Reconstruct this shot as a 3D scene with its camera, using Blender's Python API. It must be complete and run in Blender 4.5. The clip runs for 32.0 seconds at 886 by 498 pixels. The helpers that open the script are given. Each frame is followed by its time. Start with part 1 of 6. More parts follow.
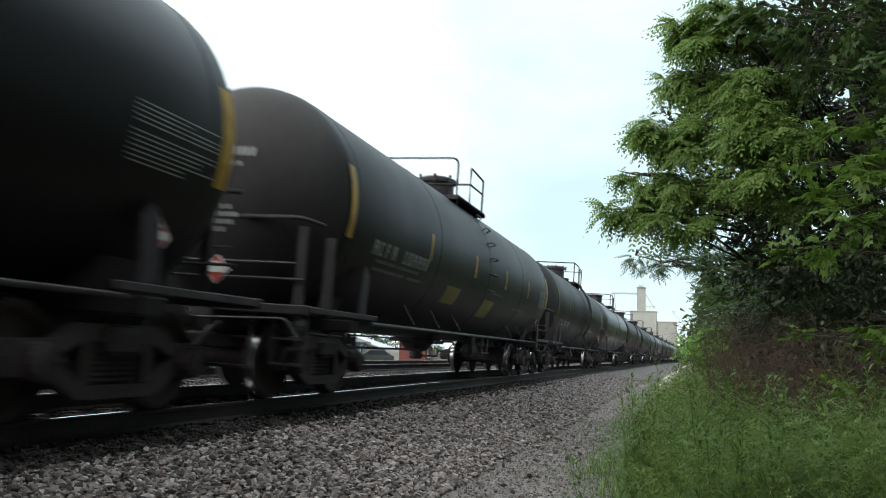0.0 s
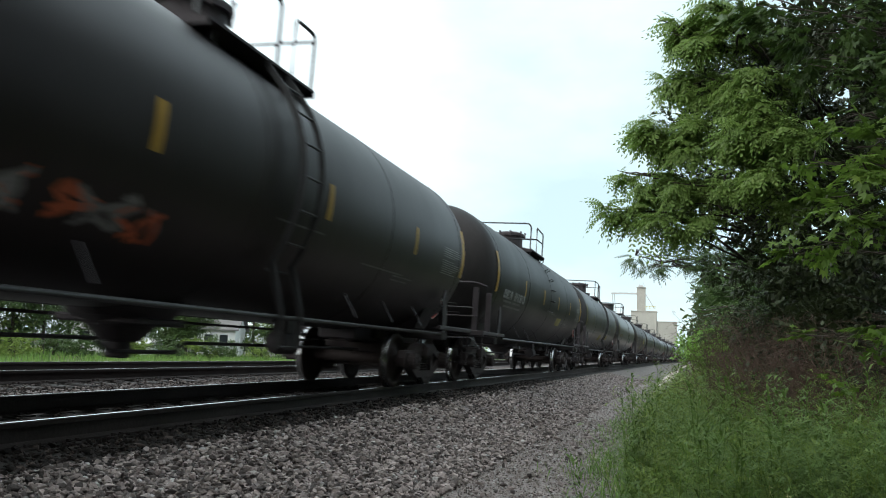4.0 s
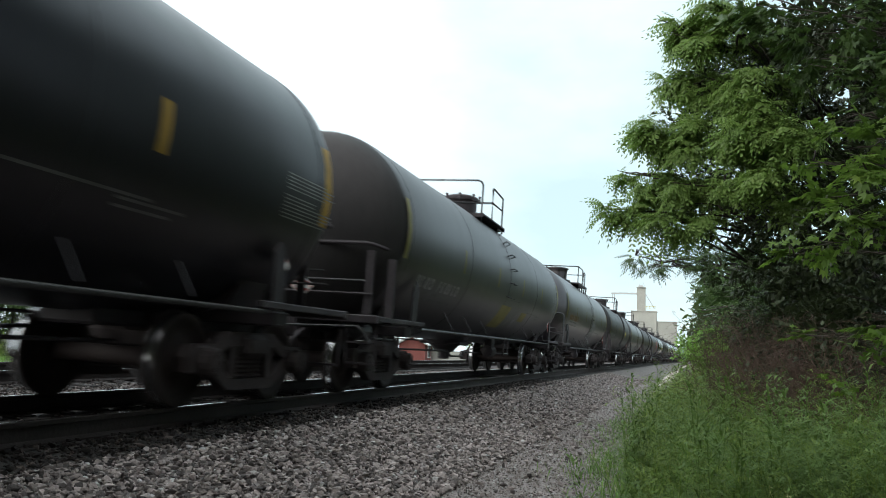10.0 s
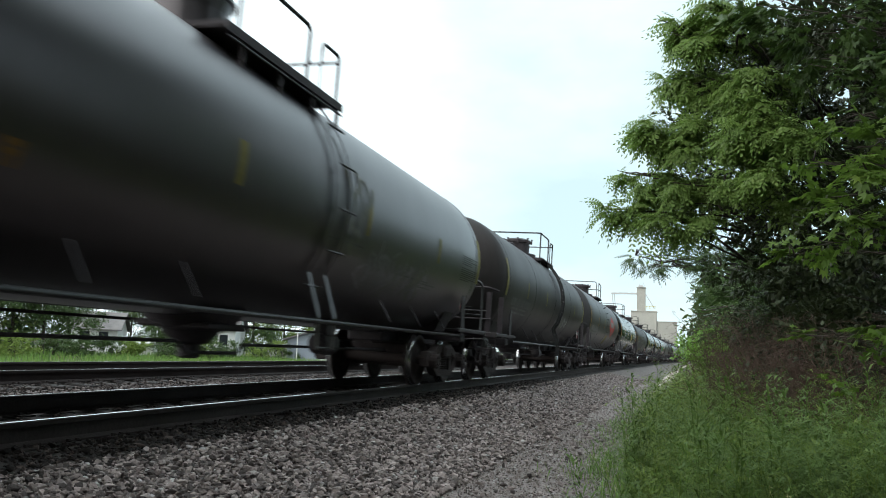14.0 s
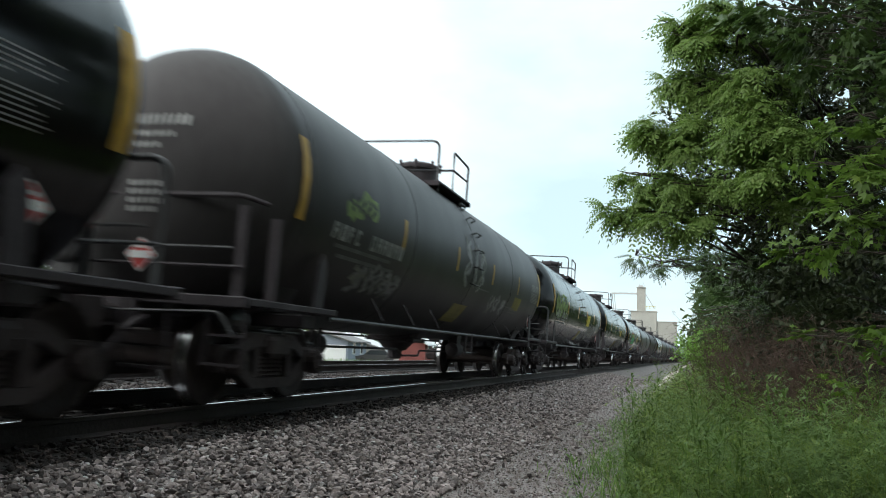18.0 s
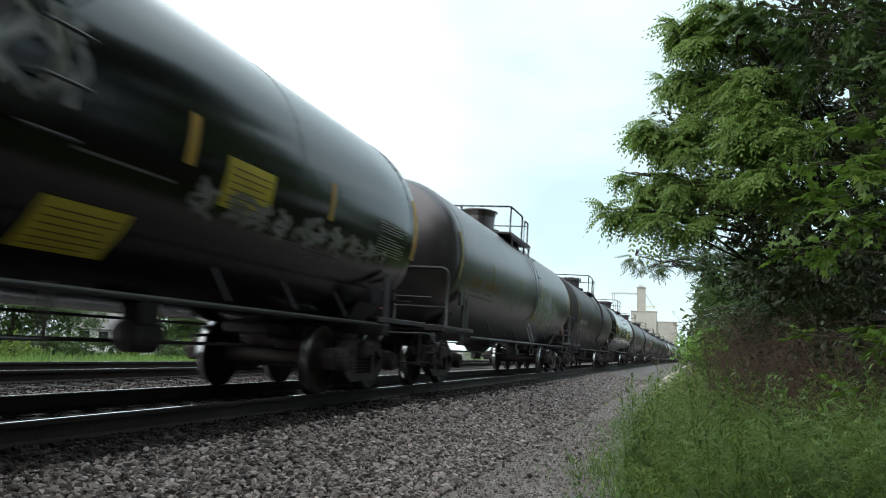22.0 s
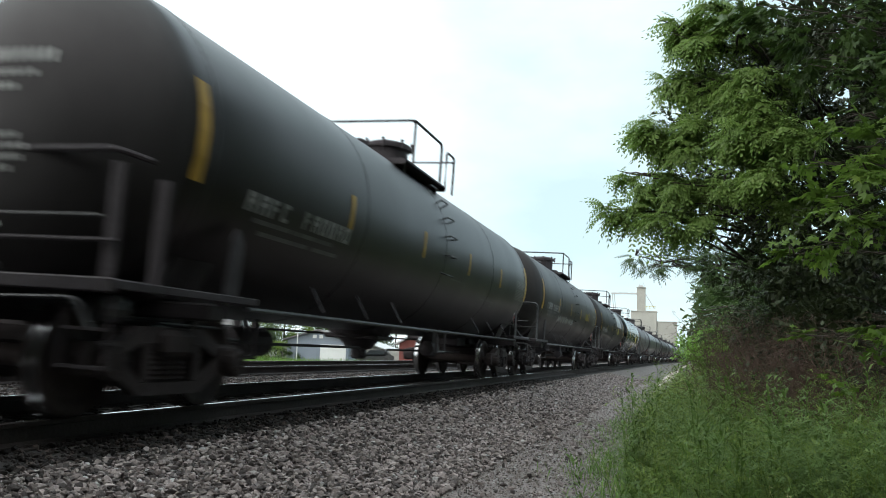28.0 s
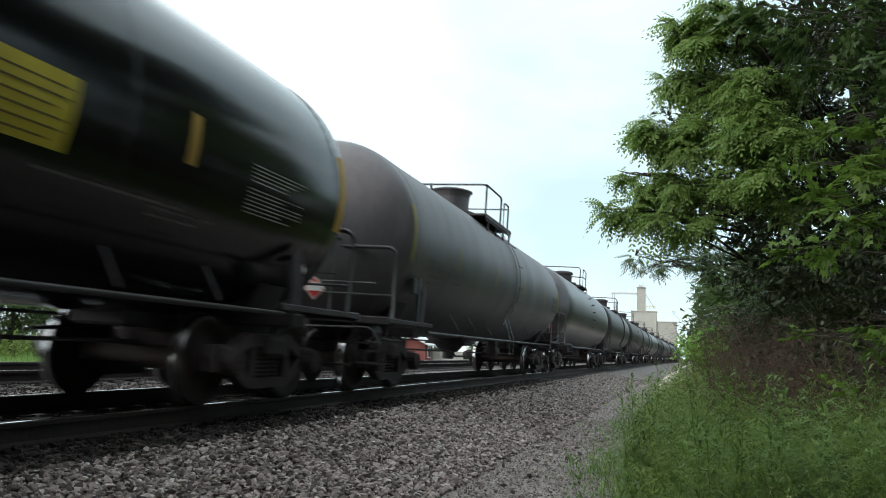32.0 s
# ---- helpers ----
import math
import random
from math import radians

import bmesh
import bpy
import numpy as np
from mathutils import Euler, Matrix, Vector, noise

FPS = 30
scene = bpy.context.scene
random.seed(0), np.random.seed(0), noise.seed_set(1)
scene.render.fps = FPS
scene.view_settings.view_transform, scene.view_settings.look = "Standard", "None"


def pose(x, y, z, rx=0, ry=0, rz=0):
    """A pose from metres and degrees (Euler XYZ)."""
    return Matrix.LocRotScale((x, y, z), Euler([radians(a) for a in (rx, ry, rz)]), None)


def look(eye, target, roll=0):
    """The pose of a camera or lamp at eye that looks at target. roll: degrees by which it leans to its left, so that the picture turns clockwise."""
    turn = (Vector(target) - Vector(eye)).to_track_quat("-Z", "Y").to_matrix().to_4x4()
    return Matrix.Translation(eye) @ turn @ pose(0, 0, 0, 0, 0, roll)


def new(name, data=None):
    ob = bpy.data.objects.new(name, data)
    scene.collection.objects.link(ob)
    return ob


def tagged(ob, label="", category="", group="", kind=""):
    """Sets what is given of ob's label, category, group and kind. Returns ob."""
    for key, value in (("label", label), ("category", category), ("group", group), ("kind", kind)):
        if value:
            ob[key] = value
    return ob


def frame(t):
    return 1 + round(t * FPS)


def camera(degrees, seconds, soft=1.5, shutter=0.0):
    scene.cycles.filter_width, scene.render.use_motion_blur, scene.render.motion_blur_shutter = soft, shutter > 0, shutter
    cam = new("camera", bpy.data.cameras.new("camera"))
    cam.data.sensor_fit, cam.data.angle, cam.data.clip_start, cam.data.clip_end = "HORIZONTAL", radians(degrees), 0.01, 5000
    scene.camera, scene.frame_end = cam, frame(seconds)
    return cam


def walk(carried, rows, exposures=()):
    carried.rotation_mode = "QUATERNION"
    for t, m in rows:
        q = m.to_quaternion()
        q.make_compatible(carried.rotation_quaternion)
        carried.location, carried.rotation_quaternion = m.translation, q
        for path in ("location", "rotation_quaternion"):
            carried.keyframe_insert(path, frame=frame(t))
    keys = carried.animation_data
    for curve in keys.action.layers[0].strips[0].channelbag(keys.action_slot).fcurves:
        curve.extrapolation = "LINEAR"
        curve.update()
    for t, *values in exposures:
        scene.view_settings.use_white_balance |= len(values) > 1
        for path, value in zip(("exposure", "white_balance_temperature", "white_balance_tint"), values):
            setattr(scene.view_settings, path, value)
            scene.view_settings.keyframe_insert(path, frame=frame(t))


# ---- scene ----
from functools import lru_cache

# The railway: origin at the middle of the near track beside the camera, y along it, z from the rail heads.
CURVE = 6000.0      # radius of the long right-hand curve
CANT = 2.02         # degrees by which the tracks lean towards the inside
TRACK_GAP = 4.19    # from the near track to the far one
SPEED = 15.52        # metres a second at the start
GAIN = 0.011         # and the half of what it gains each second


def run(t):
    """How far the train has rolled after t seconds."""
    return SPEED * t + GAIN * t * t



def bend(y):
    return y * y / (2 * CURVE)


def along(y, u=0.0, z=0.0):
    """A pose on the near track's canted plane, y along it."""
    return pose(bend(y), y, 0, 0, CANT, -math.degrees(y / CURVE)) @ pose(u, 0, z)


cam = camera(58.5, 32.0, soft=1.0, shutter=0.28)
EYE = (5.45, 0.0, 0.609)
YAW, PITCH, ROLL = 16.735, 7.316, 2.104
way = (-math.sin(radians(YAW)) * math.cos(radians(PITCH)), math.cos(radians(YAW)) * math.cos(radians(PITCH)), math.sin(radians(PITCH)))
stand = look(EYE, Vector(EYE) + Vector(way), ROLL)
walk(cam, [(0.0, stand), (32.0, stand)])

# ---- light ----
world = bpy.data.worlds.new("hazy_sky")
scene.world = world
world.use_nodes = True
wn, wl = world.node_tree.nodes, world.node_tree.links
wn.clear()
w_out, w_bg = wn.new("ShaderNodeOutputWorld"), wn.new("ShaderNodeBackground")
w_sky = wn.new("ShaderNodeTexSky")
w_sky.sky_type, w_sky.sun_disc = "NISHITA", False
w_sky.sun_elevation, w_sky.sun_rotation = radians(49), radians(201)
w_sky.air_density, w_sky.dust_density, w_sky.ozone_density = 1.0, 0.4, 1.6
w_co, w_map = wn.new("ShaderNodeTexCoord"), wn.new("ShaderNodeMapping")
w_map.inputs["Scale"].default_value = (1.0, 1.0, 2.0)
w_map.inputs["Location"].default_value = (0.3, 1.7, 0.4)
w_noise = wn.new("ShaderNodeTexNoise")
w_noise.inputs["Scale"].default_value, w_noise.inputs["Detail"].default_value, w_noise.inputs["Roughness"].default_value = 1.9, 7.0, 0.52
# the haze thickens towards the sun's side
w_sep, w_haze, w_sum = wn.new("ShaderNodeSeparateXYZ"), wn.new("ShaderNodeMapRange"), wn.new("ShaderNodeMath")
w_haze.interpolation_type = "SMOOTHSTEP"
w_haze.inputs["From Min"].default_value, w_haze.inputs["From Max"].default_value = -0.08, -0.55
w_haze.inputs["To Min"].default_value, w_haze.inputs["To Max"].default_value = 0.0, 0.42
w_sum.operation = "ADD"
w_ramp = wn.new("ShaderNodeMapRange")
w_ramp.inputs["From Min"].default_value, w_ramp.inputs["From Max"].default_value = 0.45, 0.90
w_ramp.inputs["To Min"].default_value, w_ramp.inputs["To Max"].default_value = 0.0, 0.98
w_mix = wn.new("ShaderNodeMix")
w_mix.data_type = "RGBA"
w_mix.inputs["B"].default_value = (10.8, 12.4, 13.0, 1)
wl.new(w_co.outputs["Generated"], w_map.inputs["Vector"])
wl.new(w_co.outputs["Generated"], w_sep.inputs["Vector"])
wl.new(w_sep.outputs["X"], w_haze.inputs["Value"])
wl.new(w_map.outputs["Vector"], w_noise.inputs["Vector"])
wl.new(w_noise.outputs["Fac"], w_sum.inputs[0])
wl.new(w_haze.outputs["Result"], w_sum.inputs[1])
wl.new(w_sum.outputs["Value"], w_ramp.inputs["Value"])
wl.new(w_ramp.outputs["Result"], w_mix.inputs["Factor"])
w_milk = wn.new("ShaderNodeMix")
w_milk.data_type = "RGBA"
w_milk.inputs["Factor"].default_value = 0.82
w_milk.inputs["B"].default_value = (6.6, 8.6, 9.2, 1)
wl.new(w_sky.outputs["Color"], w_milk.inputs["A"])
wl.new(w_milk.outputs["Result"], w_mix.inputs["A"])
wl.new(w_mix.outputs["Result"], w_bg.inputs["Color"])
# a hazy sky grows brighter towards the zenith
w_rise = wn.new("ShaderNodeMapRange")
w_rise.inputs["From Min"].default_value, w_rise.inputs["From Max"].default_value = 0.36, 0.85
w_rise.inputs["To Min"].default_value, w_rise.inputs["To Max"].default_value = 0.1, 0.165
wl.new(w_sep.outputs["Z"], w_rise.inputs["Value"])
wl.new(w_rise.outputs["Result"], w_bg.inputs["Strength"])
wl.new(w_bg.outputs["Background"], w_out.inputs["Surface"])

sun = new("sun", bpy.data.lights.new("sun", "SUN"))
sun.data.energy, sun.data.angle, sun.data.color = 2.1, radians(115), (1.0, 0.89, 0.76)
sun.matrix_world = look((-24, -62, 76), (0, 0, 0))
scene.view_settings.exposure = 0.31


# ---- materials ----
def material(name, color, rough=0.6, metal=0.0, spots=0.25, scale=6.0, bump=0.0, bump_scale=40.0, second=None, stretch=(1, 1, 1), coat=0.0, vary=0.0, island=0.0, seed=0.0):
    """A two-scale procedural surface: grain and stains in the base colour and the gloss, and fine relief."""
    m = bpy.data.materials.new(name)
    m.use_nodes = True
    n, l = m.node_tree.nodes, m.node_tree.links
    b = n["Principled BSDF"]
    b.inputs["Metallic"].default_value = metal
    b.inputs["Coat Weight"].default_value = coat
    b.inputs["Coat Roughness"].default_value = 0.12
    co, mp = n.new("ShaderNodeTexCoord"), n.new("ShaderNodeMapping")
    mp.inputs["Scale"].default_value = stretch
    mp.inputs["Location"].default_value = (seed, seed * 1.7, seed * 0.6)
    l.new(co.outputs["Object"], mp.inputs["Vector"])
    big, fine = n.new("ShaderNodeTexNoise"), n.new("ShaderNodeTexNoise")
    big.inputs["Scale"].default_value, big.inputs["Detail"].default_value = scale * 0.25, 5
    fine.inputs["Scale"].default_value, fine.inputs["Detail"].default_value = scale * 4, 4
    l.new(mp.outputs["Vector"], big.inputs["Vector"])
    l.new(mp.outputs["Vector"], fine.inputs["Vector"])
    add = n.new("ShaderNodeMath")
    add.operation = "MULTIPLY_ADD"
    add.inputs[1].default_value = 0.45
    l.new(fine.outputs["Fac"], add.inputs[0])
    l.new(big.outputs["Fac"], add.inputs[2])
    ramp = n.new("ShaderNodeMapRange")
    ramp.inputs["From Min"].default_value, ramp.inputs["From Max"].default_value = 0.5, 0.95
    l.new(add.outputs["Value"], ramp.inputs["Value"])
    mix = n.new("ShaderNodeMix")
    mix.data_type = "RGBA"
    dark = tuple(c * (1 - spots) for c in color) if second is None else second
    mix.inputs["A"].default_value = (*dark, 1)
    mix.inputs["B"].default_value = (*[min(1, c * (1 + spots * 0.6)) for c in color], 1)
    l.new(ramp.outputs["Result"], mix.inputs["Factor"])
    last = mix.outputs["Result"]
    if vary or island:
        hsv = n.new("ShaderNodeHueSaturation")
        src = n.new("ShaderNodeObjectInfo").outputs["Random"] if vary else n.new("ShaderNodeNewGeometry").outputs["Random Per Island"]
        mr = n.new("ShaderNodeMapRange")
        k = vary or island
        mr.inputs["To Min"].default_value, mr.inputs["To Max"].default_value = 1 - k, 1 + k
        l.new(src, mr.inputs["Value"])
        l.new(mr.outputs["Result"], hsv.inputs["Value"])
        l.new(last, hsv.inputs["Color"])
        last = hsv.outputs["Color"]
    l.new(last, b.inputs["Base Color"])
    rr = n.new("ShaderNodeMapRange")
    rr.inputs["To Min"].default_value, rr.inputs["To Max"].default_value = min(1, rough * 1.15), rough * 0.85
    l.new(big.outputs["Fac"], rr.inputs["Value"])
    l.new(rr.outputs["Result"], b.inputs["Roughness"])
    if bump:
        bn, bt = n.new("ShaderNodeBump"), n.new("ShaderNodeTexNoise")
        bt.inputs["Scale"].default_value, bt.inputs["Detail"].default_value = bump_scale, 6
        bn.inputs["Strength"].default_value, bn.inputs["Distance"].default_value = bump, 0.02
        l.new(mp.outputs["Vector"], bt.inputs["Vector"])
        l.new(bt.outputs["Fac"], bn.inputs["Height"])
        l.new(bn.outputs["Normal"], b.inputs["Normal"])
    return m


def leaf_material(name, color, under, back=0.35, island=0.35, spec=0.35):
    m = bpy.data.materials.new(name)
    m.use_nodes = True
    n, l = m.node_tree.nodes, m.node_tree.links
    b, out = n["Principled BSDF"], n["Material Output"]
    geo = n.new("ShaderNodeNewGeometry")
    ramp = n.new("ShaderNodeValToRGB")
    e = ramp.color_ramp.elements
    e[0].color, e[1].color = (*[c * (1 - island) for c in color], 1), (*[c * (1 + island) for c in color], 1)
    mid = e.new(0.88)
    mid.color = (*[c * (1 + island * 0.3) for c in color], 1)
    e[2].color = (*under, 1)
    l.new(geo.outputs["Random Per Island"], ramp.inputs["Fac"])
    l.new(ramp.outputs["Color"], b.inputs["Base Color"])
    b.inputs["Roughness"].default_value = 0.5
    b.inputs["Specular IOR Level"].default_value = spec
    t, mx = n.new("ShaderNodeBsdfTranslucent"), n.new("ShaderNodeMixShader")
    l.new(ramp.outputs["Color"], t.inputs["Color"])
    mx.inputs["Fac"].default_value = back
    l.new(b.outputs["BSDF"], mx.inputs[1])
    l.new(t.outputs["BSDF"], mx.inputs[2])
    l.new(mx.outputs["Shader"], out.inputs["Surface"])
    return m


def stone_material(name, stops, rough=0.88):
    """Broken stone: each piece takes its own tone out of the given ones, with fine grain."""
    m = material(name, (0.5, 0.5, 0.5), rough, 0, 0.3, 40, 0.35, 70)
    n, l = m.node_tree.nodes, m.node_tree.links
    b = n["Principled BSDF"]
    old = b.inputs["Base Color"].links[0].from_socket
    geo, ramp, mul = n.new("ShaderNodeNewGeometry"), n.new("ShaderNodeValToRGB"), n.new("ShaderNodeMix")
    e = ramp.color_ramp.elements
    for i, (at, c) in enumerate(stops):
        q = e[i] if i < 2 else e.new(at)
        q.position, q.color = at, (*c, 1)
    l.new(geo.outputs["Random Per Island"], ramp.inputs["Fac"])
    mul.data_type, mul.blend_type = "RGBA", "MULTIPLY"
    mul.inputs["Factor"].default_value = 1.0
    l.new(ramp.outputs["Color"], mul.inputs["A"])
    l.new(old, mul.inputs["B"])
    l.new(mul.outputs["Result"], b.inputs["Base Color"])
    return m


STEEL = material("dark_frame_steel", (0.0550, 0.0470, 0.0520), 0.6, 0.2, 0.35, 8, 0.15, 60)
TRUCK = material("brown_grimy_cast_steel", (0.0520, 0.0420, 0.0430), 0.8, 0.0, 0.4, 10, 0.3, 50)
RAILPIPE = material("grey_weathered_pipe", (0.038, 0.038, 0.040), 0.5, 0.3, 0.3, 12)
TREAD = material("polished_wheel_tread", (0.42, 0.42, 0.43), 0.22, 1.0, 0.2, 10)
WHEEL = material("rusty_wheel_steel", (0.0450, 0.0350, 0.0345), 0.75, 0.2, 0.35, 8)
RAILHEAD = material("polished_rail_head", (0.80, 0.80, 0.82), 0.12, 1.0, 0.10, 3, stretch=(8, 0.2, 1))
RAILRUST = material("rusty_rail_web", (0.02184, 0.0145, 0.01388), 0.75, 0.1, 0.4, 6, 0.3, 30)
TIMBER = material("creosoted_tie_wood", (0.01872, 0.0155, 0.01554), 0.85, 0, 0.45, 5, 0.6, 30, stretch=(0.312, 2, 2.22), vary=0.25)
YELLOW = material("yellow_reflective_tape", (0.42, 0.24, 0.02), 0.5, 0, 0.25, 10)
YELLOW_DULL = material("dull_yellow_panel", (0.20, 0.165, 0.03), 0.6, 0, 0.35, 6)
YELLOW_P = material("yellow_warning_panel", (0.50, 0.41, 0.03), 0.5, 0, 0.2, 10)
WHITE = material("white_stencil_paint", (0.27, 0.27, 0.265), 0.6, 0, 0.3, 14)
GREYINK = material("faded_grey_stencil", (0.10, 0.10, 0.10), 0.6, 0, 0.3, 14)
ORANGE = material("faded_orange_stencil", (0.19, 0.10, 0.025), 0.6, 0, 0.35, 10)
RED = material("red_panel_paint", (0.42, 0.03, 0.03), 0.5, 0, 0.15, 8)
POSTER = material("sun_faded_poster", (0.42, 0.43, 0.44), 0.6, 0, 0.25, 6)
PLACARD = material("white_placard", (0.75, 0.75, 0.74), 0.5, 0, 0.1, 20)
PLRED = material("placard_red", (0.55, 0.05, 0.045), 0.5, 0, 0.1, 20)
SPRAY_GREEN = material("green_spray_paint", (0.13, 0.19, 0.035), 0.55, 0, 0.5, 8)
SPRAY_PALE = material("pale_spray_paint", (0.16, 0.162, 0.132), 0.55, 0, 0.45, 8)
SPRAY_WHITE = material("white_spray_paint", (0.21, 0.21, 0.212), 0.55, 0, 0.5, 9)
SPRAY_MINT = material("bright_green_spray", (0.08, 0.42, 0.16), 0.5, 0, 0.35, 8)
SPRAY_RED = material("orange_red_spray", (0.5, 0.10, 0.03), 0.5, 0, 0.3, 8)
SPRAY_TEAL = material("teal_spray", (0.055, 0.11, 0.095), 0.55, 0, 0.4, 8)
PRINT = material("faded_brown_print", (0.13, 0.10, 0.02), 0.6, 0, 0.3, 20)
PANELBLUE = material("blue_panel_print", (0.28, 0.33, 0.42), 0.5, 0, 0.1, 10)

for m in (STEEL, TRUCK, WHEEL):
    m.node_tree.nodes["Principled BSDF"].inputs["Specular IOR Level"].default_value = 0.25


def tank_paint(name, color, rough, dirt, seed, coat=0.0, spec=0.32):
    """Tank paint with rain streaks running round the shell and large dusty fields."""
    m = material(name, color, rough, 0.0, 0.22, 2.2, 0.05, 14, second=dirt, stretch=(1.0, 1.6, 0.35), coat=coat, seed=seed)
    m.node_tree.nodes["Principled BSDF"].inputs["Coat Roughness"].default_value = 0.12 if rough < 0.3 else 0.36
    m.node_tree.nodes["Principled BSDF"].inputs["Specular IOR Level"].default_value = spec
    if rough > 0.3:
        m.node_tree.nodes["Principled BSDF"].inputs["Specular Tint"].default_value = (1.0, 0.895, 0.935, 1)
    return m


PAINT = {
    "black": tank_paint("matt_black_tank_paint", (0.0046, 0.0045, 0.0048), 0.45, (0.0026, 0.0025, 0.0028), 1.0, 0.0, 0.25),
    "dark": tank_paint("weathered_black_tank_paint", (0.0056, 0.0048, 0.0053), 0.39, (0.0033, 0.0029, 0.0032), 2.3, 0.0, 0.48),
    "slate": tank_paint("dark_slate_tank_paint", (0.0136, 0.0132, 0.0160), 0.40, (0.0074, 0.0071, 0.0086), 3.1, 0.1, 0.66),
    "grey": tank_paint("dusty_grey_tank_paint", (0.0170, 0.0150, 0.0168), 0.34, (0.0080, 0.0070, 0.0080), 4.7, 0.18, 1.0),
    "brown": tank_paint("brown_black_tank_paint", (0.0130, 0.0100, 0.0098), 0.45, (0.0068, 0.0053, 0.0052), 5.9, 0.0, 0.4),
    "navy": tank_paint("blue_black_tank_paint", (0.0100, 0.0115, 0.0160), 0.36, (0.0055, 0.0060, 0.0085), 6.2, 0.0, 0.36),
    "gloss": tank_paint("glossy_black_tank_paint", (0.0050, 0.0052, 0.0060), 0.16, (0.0032, 0.0031, 0.0036), 7.4, 0.0, 0.37),
    "weathered": tank_paint("weathered_charcoal_tank_paint", (0.0215, 0.0208, 0.0208), 0.46, (0.0125, 0.0120, 0.0122), 9.6, 0.0, 0.36),
    "silver": tank_paint("pale_grey_tank_paint", (0.0800, 0.0770, 0.0820), 0.46, (0.0515, 0.0490, 0.0525), 8.8, 0.0, 0.6),
}

# the heads of the matt cars take a paler, rougher paint than their shells
HEAD_PAINT = {}
for key, tone in (("black", 0.020), ("dark", 0.022), ("slate", 0.024), ("brown", 0.022), ("navy", 0.020), ("weathered", 0.034)):
    HEAD_PAINT[key] = tank_paint("dusty_%s_tank_head" % key, (tone, tone * (0.92 if key == "brown" else 0.97), tone * (0.86 if key == "brown" else 0.96)), 0.6, (tone * 0.6, tone * 0.57, tone * 0.56), 11.0, 0.0, 0.3)


# ---- mesh helpers ----
def smooth(me, on=True):
    me.polygons.foreach_set("use_smooth", [on] * len(me.polygons))
    return me


def mesh_of(bm, name, mats, soft=False):
    me = bpy.data.meshes.new(name)
    bm.to_mesh(me)
    bm.free()
    for m in (mats if isinstance(mats, (list, tuple)) else [mats]):
        me.materials.append(m)
    if soft:
        smooth(me)
    return me


def part(name, me, parent, label="", m=None):
    """One mesh object under a thing or under a part."""
    ob = new(name, me)
    ob.parent = parent
    if m is not None:
        ob.matrix_basis = m
    if label:
        tagged(ob, label)
    return ob


def box(bm, x0, x1, y0, y1, z0, z1, bevel=0.0, m=None, slot=0):
    """A bevelled block between two corners."""
    r = bmesh.ops.create_cube(bm, size=1.0, matrix=Matrix.LocRotScale(((x0 + x1) / 2, (y0 + y1) / 2, (z0 + z1) / 2), None, (abs(x1 - x0), abs(y1 - y0), abs(z1 - z0))))
    vs = r["verts"]
    if bevel:
        es = list({e for v in vs for e in v.link_edges})
        out = bmesh.ops.bevel(bm, geom=es, offset=bevel, segments=1, affect="EDGES")
        vs = out["verts"]
    if m is not None:
        bmesh.ops.transform(bm, matrix=m, verts=vs)
    if slot:
        for f in {f for v in vs for f in v.link_faces}:
            f.material_index = slot
    return bm


def pipe(bm, points, r=0.02, sides=7, slot=0):
    """A round bar through the points, mitred at the corners."""
    pts = [Vector(p) for p in points]
    rings = []
    for i, p in enumerate(pts):
        a = (pts[i] - pts[i - 1]).normalized() if i else (pts[1] - pts[0]).normalized()
        b = (pts[i + 1] - pts[i]).normalized() if i + 1 < len(pts) else a
        d = (a + b).normalized()
        side = d.cross(Vector((0, 0, 1)))
        if side.length < 0.05:
            side = d.cross(Vector((0, 1, 0)))
        side.normalize()
        up = side.cross(d)
        k = 1 / max(0.5, a.dot(d))
        rings.append([bm.verts.new(p + (side * math.cos(2 * math.pi * j / sides) + up * math.sin(2 * math.pi * j / sides)) * r * k) for j in range(sides)])
    for q, s in zip(rings, rings[1:]):
        for j in range(sides):
            f = bm.faces.new((q[j], q[(j + 1) % sides], s[(j + 1) % sides], s[j]))
            f.material_index = slot
    for ring, turn in ((rings[0], 1), (rings[-1], -1)):
        f = bm.faces.new(ring[::turn])
        f.material_index = slot
    return bm


def rounded(points, radius=0.12, steps=4):
    """The same way with its inner corners rounded."""
    pts = [Vector(p) for p in points]
    out = [pts[0]]
    for a, b, c in zip(pts, pts[1:], pts[2:]):
        r = min(radius, (b - a).length * 0.49, (c - b).length * 0.49)
        p, q = b + (a - b).normalized() * r, b + (c - b).normalized() * r
        for i in range(steps + 1):
            t = i / steps
            out.append(p * (1 - t) ** 2 + b * 2 * t * (1 - t) + q * t * t)
    return out + [pts[-1]]


